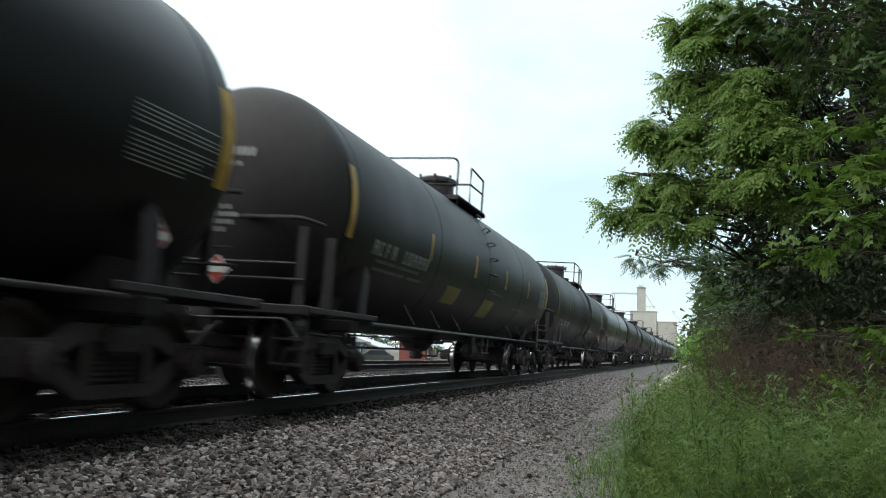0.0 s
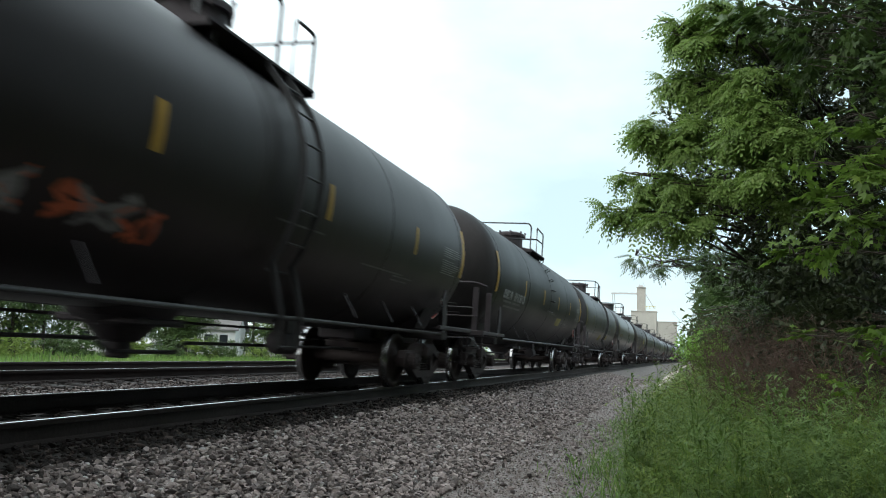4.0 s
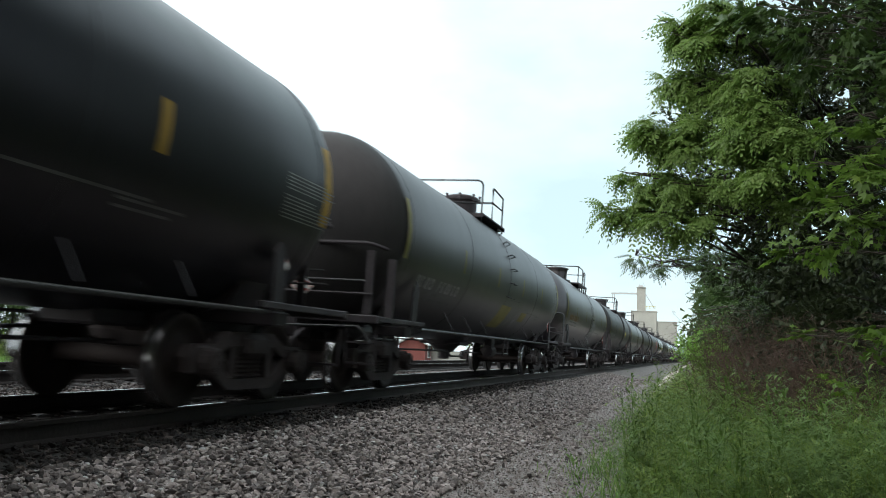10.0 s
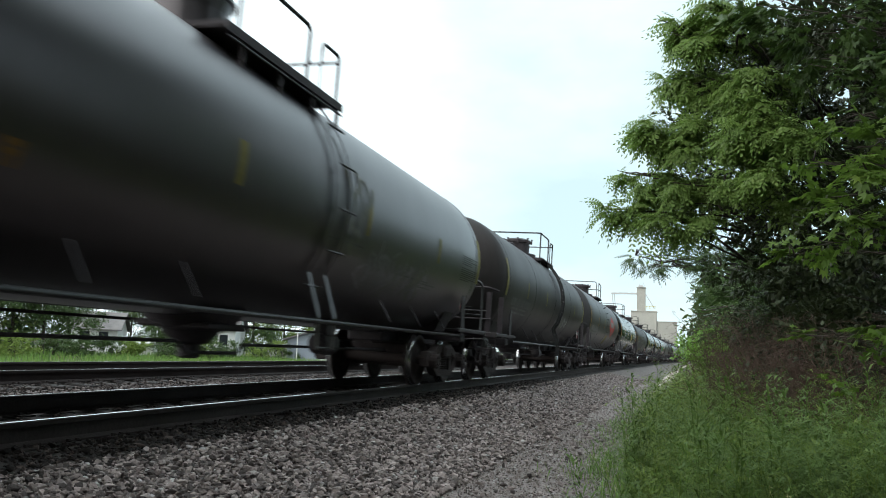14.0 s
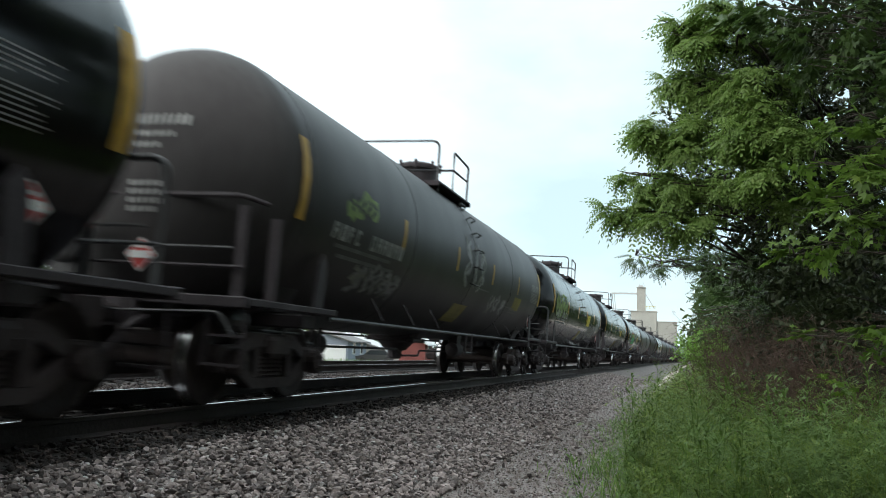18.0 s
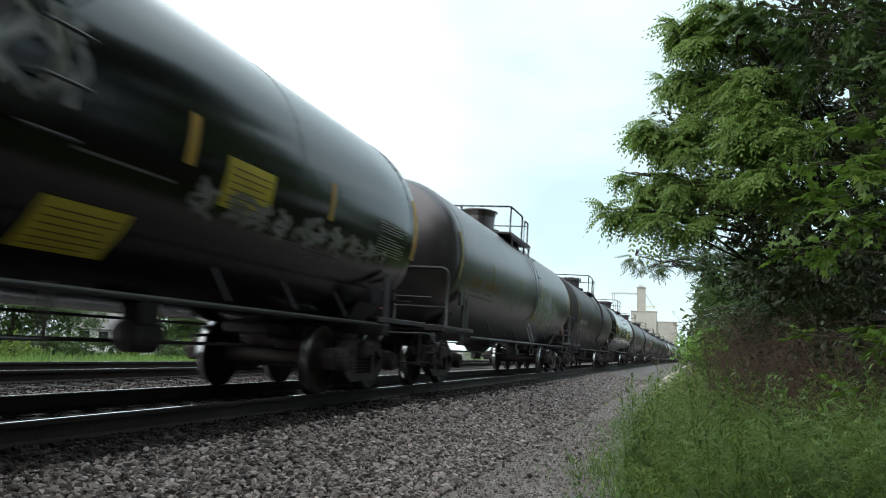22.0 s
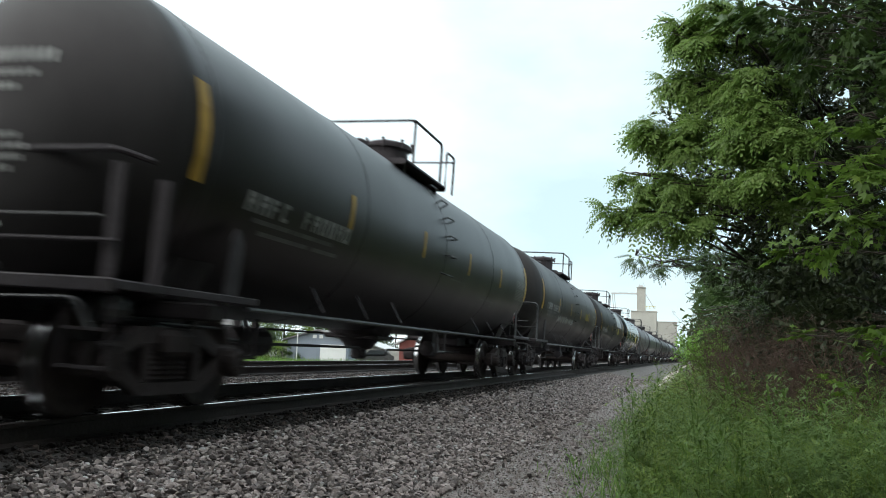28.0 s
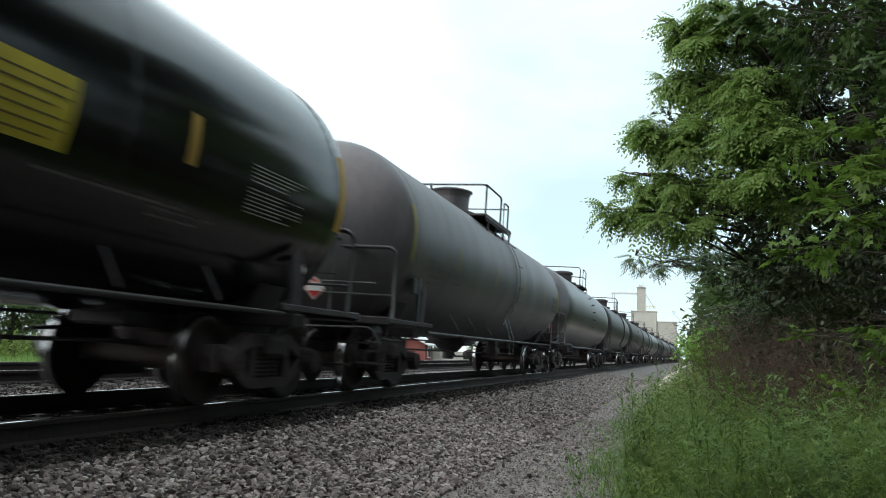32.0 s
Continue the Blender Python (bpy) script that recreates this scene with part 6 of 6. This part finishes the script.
def plumes(name, label, plants, area, tall, mat, seed, stalks=6, branches=16, leaves=7, reach=0.2, leaf=0.05, width=0.008, spread=0.09, lift=0.8, edge=0.0):
    """Feathery plants: leaning stalks with side sprays of fine leaves that shorten towards the tip."""
    rng = np.random.default_rng(seed)
    (u0, u1), (y0, y1) = area
    cu, cy = rng.uniform(u0, u1, plants), y0 + (y1 - y0) * rng.uniform(0, 1, plants) ** 1.25
    keep = cu > 4.93 + edge + 0.25 * np.sin(cy * 1.3) + 0.15 * np.sin(cy * 3.1) + rng.uniform(0, 0.4, plants) ** 2
    cu, cy = cu[keep], cy[keep]
    size = rng.uniform(0.6, 1.15, len(cu)) * (0.85 + 0.25 * np.sin(cu * 2.3 + cy * 1.1) * np.sin(cy * 1.7))
    ou, oy = rng.normal(0, spread, (len(cu), stalks)), rng.normal(0, spread, (len(cu), stalks))
    u, y = (cu[:, None] + ou).ravel(), (cy[:, None] + oy).ravel()
    n = len(u)
    h = (size[:, None] * rng.uniform(*tall, (len(cu), stalks))).ravel() * (0.6 + 0.4 * np.clip((u - 4.7) / 0.7, 0, 1))
    z = np.interp(u, [p[0] for p in PROFILE], [p[1] for p in PROFILE]) - 0.03
    lean = np.stack([ou.ravel() * 1.6 + rng.normal(0, 0.08, n) * h, oy.ravel() * 1.6 + rng.normal(0, 0.08, n) * h], -1)
    t = np.linspace(0.12, 1.0, branches)[None] + rng.uniform(-0.03, 0.03, (n, branches))
    root = np.stack([u[:, None] + lean[:, :1] * t ** 2, y[:, None] + lean[:, 1:] * t ** 2, z[:, None] + h[:, None] * t], -1)
    a = rng.uniform(0, 2 * math.pi, (n, branches))
    length = reach * rng.uniform(0.7, 1.25, (n, branches)) * (1.08 - 0.8 * t) * np.minimum(1, h / 0.6)[:, None]
    go = np.stack([np.cos(a), np.sin(a), np.full_like(a, lift) + rng.uniform(-0.3, 0.3, a.shape)], -1) * length[..., None]
    q = np.linspace(0.12, 1.0, leaves)[None, None]
    base = root[:, :, None] + go[:, :, None] * q[..., None] - np.array((0, 0, 1.0)) * (length[..., None] * 0.35 * q ** 2)[..., None]
    b = a[..., None] + np.where(np.arange(leaves) % 2, 0.85, -0.85)[None, None] + rng.uniform(-0.5, 0.5, base.shape[:3])
    ll = leaf * rng.uniform(0.7, 1.3, base.shape[:3]) * (1.15 - 0.5 * q)
    d = np.stack([np.cos(b) * ll, np.sin(b) * ll, rng.uniform(-0.15, 0.65, b.shape) * ll], -1)
    s = np.stack([-np.sin(b), np.cos(b), rng.uniform(-0.3, 0.3, b.shape)], -1) * width / 2
    V = np.stack([base, base + d * 0.45 + s, base + d, base + d * 0.45 - s], 3).reshape(-1, 3)
    m = len(V) // 4
    F = (np.array([(0, 1, 3), (1, 2, 3)])[None] + (np.arange(m) * 4)[:, None, None]).reshape(-1, 3)
    # stalks, each in three straight pieces and as two crossed blades
    st = np.linspace(0, 1, 4)[None]
    mid = np.stack([u[:, None] + lean[:, :1] * st ** 2, y[:, None] + lean[:, 1:] * st ** 2, z[:, None] + h[:, None] * st], -1)
    k, B = len(V), []
    for ax in (np.array((1.0, 0, 0)), np.array((0, 1.0, 0))):
        for i in range(3):
            r0, r1 = 0.0035 * (1 - i / 3.5), 0.0035 * (1 - (i + 1) / 3.5)
            B.append(np.stack([mid[:, i] - ax * r0, mid[:, i] + ax * r0, mid[:, i + 1] + ax * r1, mid[:, i + 1] - ax * r1], 1).reshape(-1, 3))
    B = np.concatenate(B)
    V = np.concatenate([V, B])
    V[:, 0] += V[:, 1] ** 2 / (2 * CURVE)
    Fs = (np.array([(0, 1, 2), (0, 2, 3)])[None] + (np.arange(len(B) // 4) * 4)[:, None, None]).reshape(-1, 3) + k
    return tagged(new(name, raw_mesh(name, V, np.concatenate([F, Fs]), mat)), label, "weeds", kind="stuff")


plumes("tall_weeds", "tall feathery yellow-green weeds on the verge", 120, ((4.75, 8.2), (4.5, 13)), (0.6, 1.1), LEAF_WEED, 41, 6, 17, 7, 0.17, 0.055, 0.008, 0.07, 1.1)
plumes("tall_weeds", "dense darker green feathery weeds on the verge", 90, ((4.85, 8.2), (4.5, 13)), (0.5, 0.9), LEAF_GOLDENROD, 53, 7, 17, 7, 0.2, 0.05, 0.009)
plumes("mugwort", "bushy blue-green feathery weeds on the verge", 34, ((6.05, 7.8), (4.3, 7.6)), (0.7, 1.0), LEAF_MUGWORT, 47, 12, 16, 8, 0.24, 0.05, 0.011, 0.13, 0.6)
plumes("mugwort", "bushy blue-green feathery weeds on the verge", 34, ((5.0, 7.6), (8, 15)), (0.6, 1.0), LEAF_MUGWORT, 48, 9, 14, 7, 0.24, 0.055, 0.012, 0.15, 0.6)
plumes("tall_weeds", "tall feathery green weeds on the verge", 300, ((4.75, 9.0), (12, 34)), (0.6, 1.1), LEAF_WEED, 42, 5, 11, 6, 0.24, 0.085, 0.018, 0.15)
weeds("low_weeds", "low green weeds covering the verge", 800, ((4.75, 8.6), (4.2, 20)), (0.12, 0.4), LEAF_WEED, 46, 6, 13, 0.07, 0.011, 0.12, 0.5)
weeds("verge_grass", "thin bright grass among the weeds", 150, ((4.7, 8.6), (4.2, 14)), (0.3, 0.65), GRASS, 43, 6, 6, 0.30, 0.010, 0.06, 1.3)
weeds("edge_grass", "sparse grass tufts at the edge of the path", 60, ((4.3, 5.0), (4.0, 16)), (0.15, 0.45), GRASS, 44, 5, 6, 0.18, 0.007, 0.05, 1.6, -0.5)
weeds("goldenrod", "tall dark goldenrod stalks standing above the weeds", 46, ((4.85, 7.0), (4.8, 12)), (0.95, 1.35), LEAF_GOLDENROD, 45, 2, 70, 0.14, 0.018, 0.04, 0.55, -0.15, 0.5)
plumes("whitetop", "pale cream seed heads low among the weeds", 16, ((5.45, 6.1), (4.4, 5.6)), (0.35, 0.55), SEEDHEAD, 52, 3, 9, 6, 0.10, 0.02, 0.009, 0.06, 1.0)
weeds("low_weeds", "low green weeds covering the verge", 420, ((4.9, 8.6), (-8, 4.3)), (0.12, 0.3), LEAF_WEED, 49, 6, 10, 0.09, 0.02, 0.12, 0.5)

# ---- beyond the tracks ----
CONCRETE = material("pale_grain_elevator_concrete", (0.40, 0.385, 0.35), 0.85, 0, 0.2, 0.4, 0.1, 2)
SIDING_W = material("white_house_siding", (0.72, 0.72, 0.71), 0.7, 0, 0.1, 2)
SIDING_G = material("blue_grey_house_siding", (0.22, 0.25, 0.30), 0.7, 0, 0.15, 2)
SHED_R = material("red_shed_boards", (0.19, 0.052, 0.045), 0.75, 0, 0.25, 3)
ROOF = material("grey_roof_shingle", (0.16, 0.15, 0.15), 0.85, 0, 0.3, 4, 0.4, 20)
METAL_R = material("pale_metal_roof", (0.5, 0.5, 0.5), 0.45, 0.3, 0.15, 2)
PANE = material("dark_window_pane", (0.03, 0.035, 0.04), 0.08, 0.0, 0.1, 2)
FENCE = material("weathered_fence_board", (0.34, 0.33, 0.31), 0.85, 0, 0.25, 6)


def house(name, label, x, y, z, w, d, h, rise, wall, roof, turn=0.0, windows=3):
    """A gabled building: walls, roof with eaves, door, windows with frame and pane."""
    t = tagged(new(name), label, "building")
    t.matrix_basis = pose(x, y, z, 0, 0, turn)
    bm = bmesh.new()
    prism(bm, [(-d / 2, 0), (d / 2, 0), (d / 2, h), (0, h + rise), (-d / 2, h)], -w / 2, w / 2)
    part("wall", mesh_of(bm, "wall", wall), t)
    bm = bmesh.new()
    s = math.hypot(d / 2, rise)
    k = (s + 0.45) / s
    for e in (1, -1):
        prism(bm, [(e * d / 2 * k, h + rise - rise * k + 0.03), (0, h + rise + 0.03), (0, h + rise + 0.18), (e * d / 2 * k, h + rise - rise * k + 0.16)], -w / 2 - 0.4, w / 2 + 0.4)
    part("roof", mesh_of(bm, "roof", roof), t)
    for i in range(windows):
        wx = -w / 2 + w * (i + 0.75) / (windows + 0.5)
        bm = bmesh.new()
        box(bm, wx - 0.55, wx + 0.55, -d / 2 - 0.06, -d / 2 + 0.02, h * 0.38, h * 0.38 + 1.35, 0.01)
        win = part("window", mesh_of(bm, "window", SIDING_W), t)
        bm = bmesh.new()
        box(bm, wx - 0.45, wx + 0.45, -d / 2 - 0.075, -d / 2 - 0.055, h * 0.38 + 0.1, h * 0.38 + 1.25)
        part("pane", mesh_of(bm, "pane", PANE), win)
    bm = bmesh.new()
    box(bm, w / 2 - 0.02, w / 2 + 0.05, -0.5, 0.45, 0.0, 2.05, 0.01)
    part("door", mesh_of(bm, "door", SIDING_W), t)
    return t


house("white_house", "white sided house with grey shingle roof among bushes", -52.1, 69.0, -0.95, 4.4, 6, 2.5, 1.6, SIDING_W, ROOF, 30, 2)
house("white_house", "small white house half hidden by trees", -45.5, 81.5, -0.95, 4.2, 6, 3.1, 1.8, SIDING_W, ROOF, 20, 2)
grey = house("grey_house", "blue-grey gabled house with a white garage door", -31.0, 79.5, -0.95, 9, 6.4, 2.15, 0.95, SIDING_G, ROOF, 100, 2)
for y0, y1, z0, z1, name in ((-3.0, -0.3, 0.1, 1.75, "garage_door"), (-0.55, -0.15, 2.35, 2.7, "gable_window"), (0.15, 0.55, 2.35, 2.7, "gable_window")):
    bm = bmesh.new()
    box(bm, -4.56, -4.49, y0, y1, z0, z1, 0.01)
    part(name, mesh_of(bm, name, SIDING_W), grey)
house("pale_shed", "low shed with a pale metal roof behind the tracks", -34.0, 90.1, -0.95, 8, 12.4, 1.4, 1.75, FENCE, METAL_R, 98, 0)
house("red_shed", "red board shed with pale roof", -18.7, 72.6, -0.95, 3.2, 2.5, 2.1, 0.6, SHED_R, METAL_R, 95, 1)
house("white_outbuilding", "small white outbuilding beside the lawn", -45.9, 68.8, -0.95, 1.3, 1.4, 1.2, 0.35, SIDING_W, METAL_R, 15, 0)

# board fence between the sheds
fence = tagged(new("board_fence"), "weathered grey board fence behind the far track", "fence")
bm = bmesh.new()
box(bm, -0.07, 0.07, -0.012, 0.012, 0, 1.5, 0.004)
BOARD = mesh_of(bm, "board", FENCE)
for (xa, ya), (xb, yb) in (((-22.21, 74.72), (-19.72, 73.36)), ((-18.03, 73.86), (-14.03, 72.94))):
    count = int(math.hypot(xb - xa, yb - ya) / 0.152)
    turn = math.degrees(math.atan2(yb - ya, xb - xa))
    for i in range(count):
        part("board", BOARD, fence, "", pose(xa + (xb - xa) * i / count, ya + (yb - ya) * i / count, -1.0, 0, 0, turn))
    for z in (0.3, 1.2):
        bm = bmesh.new()
        pipe(bm, [(xa, ya + 0.06, z - 1.0), (xb, yb + 0.06, z - 1.0)], 0.04, 5)
        part("fence_rail", mesh_of(bm, "fence_rail", FENCE), fence)

# two parked cars beyond the tracks
CARPAINT = material("white_car_paint", (0.7, 0.7, 0.7), 0.3, 0, 0.08, 3, coat=0.6)
DARKCAR = material("dark_car_paint", (0.03, 0.03, 0.034), 0.3, 0, 0.1, 3, coat=0.6)
RUBBER = material("tyre_rubber", (0.02, 0.02, 0.02), 0.8, 0, 0.2, 10)
for mat, word, x, y, turn in ((CARPAINT, "white", -47.6, 64.1, 12), (DARKCAR, "dark", -23.6, 75.4, -8)):
    parked = tagged(new("parked_car"), word + " car parked on the grass beyond the tracks", "car")
    parked.matrix_basis = pose(x, y, -0.97, 0, 0, turn)
    bm = bmesh.new()
    outline = [(-2.15, 0.35), (2.15, 0.35), (2.2, 0.72), (1.25, 0.88), (0.55, 1.40), (-1.15, 1.42), (-1.85, 0.95), (-2.2, 0.85)]
    prism(bm, outline, -0.85, 0.85)
    bmesh.ops.transform(bm, matrix=pose(0, 0, 0, 0, 0, 90), verts=bm.verts[:])
    part("body", mesh_of(bm, "body", mat), parked)
    bm = bmesh.new()
    prism(bm, [(0.98, 0.92), (0.5, 1.32), (-1.1, 1.34), (-1.6, 0.95)], -0.87, 0.87)
    bmesh.ops.transform(bm, matrix=pose(0, 0, 0, 0, 0, 90), verts=bm.verts[:])
    part("side_glass", mesh_of(bm, "side_glass", PANE), parked)
    for dx in (-1.35, 1.35):
        for dy in (-0.78, 0.78):
            bm = bmesh.new()
            lathe(bm, [(0.08, -0.1), (0.30, -0.1), (0.33, -0.06), (0.33, 0.06), (0.30, 0.1), (0.08, 0.1)], "Y", 16)
            part("wheel", mesh_of(bm, "wheel", RUBBER), parked, "", pose(dx, dy, 0.33))

# poles
for x, y, h in ((-31.5, 73.0, 2.9),):
    bm = bmesh.new()
    pipe(bm, [(0, 0, 0), (0, 0, h)], 0.06, 8)
    p = tagged(new("post", mesh_of(bm, "post", SIDING_W)), "slim white post in the grass", "post")
    p.location = (x, y, -0.97)

# bushes and trees behind the far track
rnd = random.Random(9)
for i, (x, y, spread, k) in enumerate([(-44.7, 50.2, 3.2, 1.2), (-45.4, 54.2, 3.0, 1.1), (-47.9, 59.8, 2.4, 1.0), (-46.4, 47.6, 3.6, 1.3), (-47.8, 45.1, 4.0, 1.4), (-41.1, 68.1, 2.2, 0.9), (-47.6, 74.6, 2.2, 1.0), (-43.4, 85.2, 2.6, 1.1), (-44.5, 94.4, 2.6, 1.1), (-53.4, 98.0, 3.0, 1.2), (-67.7, 93.8, 3.2, 1.2), (-68.7, 87.2, 3.4, 1.3), (-65.2, 96.7, 3.4, 1.2), (-59.8, 98.2, 3.0, 1.2), (-49.4, 115.0, 3.0, 1.0), (-46.4, 126.3, 3.0, 1.0), (-46.0, 142.2, 3.4, 1.0), (-38.9, 144.3, 3.0, 1.0), (-31.7, 146.4, 2.6, 1.0), (-27.6, 158.1, 2.6, 1.0)]):
    cl = [(x + rnd.uniform(-1, 1) * spread, y + rnd.uniform(-1, 1) * spread, rnd.uniform(0.3, 7.5) * k, rnd.uniform(1.2, 2.1)) for _ in range(13)]
    tree("roadside_tree", "rounded leafy green tree beyond the tracks", (x, y, -1.0), 6.5 * k, 0.18, cl, 75, "oval", LEAF_WEED if i % 5 == 3 else LEAF_DARK, 60 + i, 2.6, 1)
for i, (x, y) in enumerate([(-36.2, 42.2), (-36.2, 45.4), (-38.1, 50.1), (-38.7, 56.2), (-42.3, 59.3), (-35.3, 57.2), (-35.4, 61.4), (-33.7, 61.9), (-34.6, 65.8), (-34.6, 72.1), (-33.6, 74.5)]):
    cl = [(x + rnd.uniform(-1.1, 1.1), y + rnd.uniform(-0.9, 0.9), rnd.uniform(-0.6, 0.35), rnd.uniform(0.5, 0.9)) for _ in range(5)]
    b = tree("bush", "low green bush in the grass beyond the tracks", (x, y, -1.0), 0.6, 0.05, cl, 130, "oval", LEAF_WEED if i % 3 == 0 else LEAF_DARK, 80 + i, 1.9, 1)
    tagged(b, category="bush")


def far_grass(count, seed):
    rng = np.random.default_rng(seed)
    x, y = rng.uniform(-62, -8, count), rng.uniform(14, 80, count)
    z = np.interp(x, [p[0] for p in PROFILE], [p[1] for p in PROFILE])
    h = rng.uniform(0.2, 0.6, count)
    a = rng.uniform(0, 6.28, count)
    lx, ly = rng.normal(0, 0.2, count) * h, rng.normal(0, 0.2, count) * h
    w = 0.03
    c, s = np.cos(a) * w, np.sin(a) * w
    V = np.stack([np.stack([x - c, y - s, z], -1), np.stack([x + c, y + s, z], -1), np.stack([x + lx, y + ly, z + h], -1)], 1).reshape(-1, 3)
    F = np.arange(count * 3).reshape(-1, 3)
    tagged(new("meadow_grass", raw_mesh("meadow_grass", V, F, GRASS)), "tall bright meadow grass beyond the tracks", "grass", kind="stuff")


far_grass(26000, 51)

# grain elevator far down the line
elev = tagged(new("grain_elevator"), "pale concrete grain elevator with slim head tower", "grain elevator")
elev.location = (-11.0, 420, -1.0)
EX = 11.0


def block(name, x0, x1, d, z1, ribs=0, cap=True, y0=0.0):
    bm = bmesh.new()
    box(bm, x0 + EX, x1 + EX, y0, y0 + d, 0, z1, 0.05)
    ob = part(name, mesh_of(bm, name, CONCRETE), elev)
    for i in range(ribs):
        x = x0 + EX + (x1 - x0) * (i + 0.5) / ribs
        bm = bmesh.new()
        lathe(bm, [((x1 - x0) / ribs * 0.47, 0), ((x1 - x0) / ribs * 0.47, z1 - 0.4)], "Z", 14, (x, 0.6, 0))
        part("silo", mesh_of(bm, "silo", CONCRETE, True), ob)
    if cap:
        bm = bmesh.new()
        box(bm, x0 + EX - 0.25, x1 + EX + 0.25, y0 - 0.25, y0 + d + 0.25, z1 + 0.01, z1 + 0.5, 0.05)
        part("parapet", mesh_of(bm, "parapet", CONCRETE), ob)
    return ob


block("head_tower", -15.4, -11.15, 5, 37.6, 0, True, 2.0)
block("silo_block", -18.2, -5.5, 12, 25.2, 0)
block("annex", -5.2, 4.5, 12, 20.0, 0, True, 1.2)
bm = bmesh.new()
box(bm, -28.5 + EX, -15.3 + EX, 1.5, 2.5, 34.2, 35.1)
for x in (-28.0, -27.0):
    pipe(bm, [(x + EX, 2, 34.4), (x + EX + 1.4, 2, 22)], 0.18, 5)
part("conveyor", mesh_of(bm, "conveyor", METAL_R), elev)
bm = bmesh.new()
for i in range(8):
    x = -11.2 + i * 0.72 + EX
    pipe(bm, [(x, -0.2, 26.6), (x, -0.2, 28.2)], 0.09, 5)
pipe(bm, [(-11.3 + EX, -0.2, 28.1), (-5.9 + EX, -0.2, 28.1)], 0.12, 5)
part("railing", mesh_of(bm, "railing", YELLOW_P), elev, "yellow railing")
bm = bmesh.new()
pipe(bm, [(-11.4 + EX, 1, 35.0), (-6.5 + EX, 1, 27.0)], 0.2, 5)
part("spout", mesh_of(bm, "spout", METAL_R), elev)
bm = bmesh.new()
for i in range(6):
    pipe(bm, [(-14.8 + EX + 0.55 * i, 2, 37.8), (-14.4 + EX + 0.55 * i, 2, 39.2 + 1.2 * (i % 3 == 1))], 0.12, 5)
box(bm, -14.6 + EX, -12.2 + EX, 1, 3, 37.8, 38.9, 0.1)
part("head_gear", mesh_of(bm, "head_gear", METAL_R), elev)


# ---- what moves ----
def motions():
    for car, sets, start, near in TRAIN:
        walk(car, [(t, along(start - run(t))) for t in [2.0 * i for i in range(17)]])
        # wheels turn while the car rolls through the near stretch
        passing = start / (SPEED + GAIN * start / SPEED)
        t0, t1 = passing - 2.2, passing + 0.7
        if not near or t1 < 0.3 or t0 > 31.5:
            continue
        t0, t1 = max(0.0, t0), min(32.0, t1)
        step = radians(78) * WHEEL_R / (SPEED + 0.8)
        n = int((t1 - t0) / step) + 1
        for ws in sets:
            y = ws.matrix_basis.translation.y
            rows, seen = [], set()
            for i in range(n + 1):
                t = t0 + (t1 - t0) * i / n
                if frame(t) in seen:
                    continue
                seen.add(frame(t))
                rows.append((t, pose(0, y, WHEEL_R) @ Matrix.Rotation((run(t) - run(t0)) / WHEEL_R, 4, "X")))
            if t0 > 0.05:
                rows.insert(0, (0.0, rows[0][1]))
            if t1 < 31.95:
                rows.append((32.0, rows[-1][1]))
            walk(ws, rows)


motions()
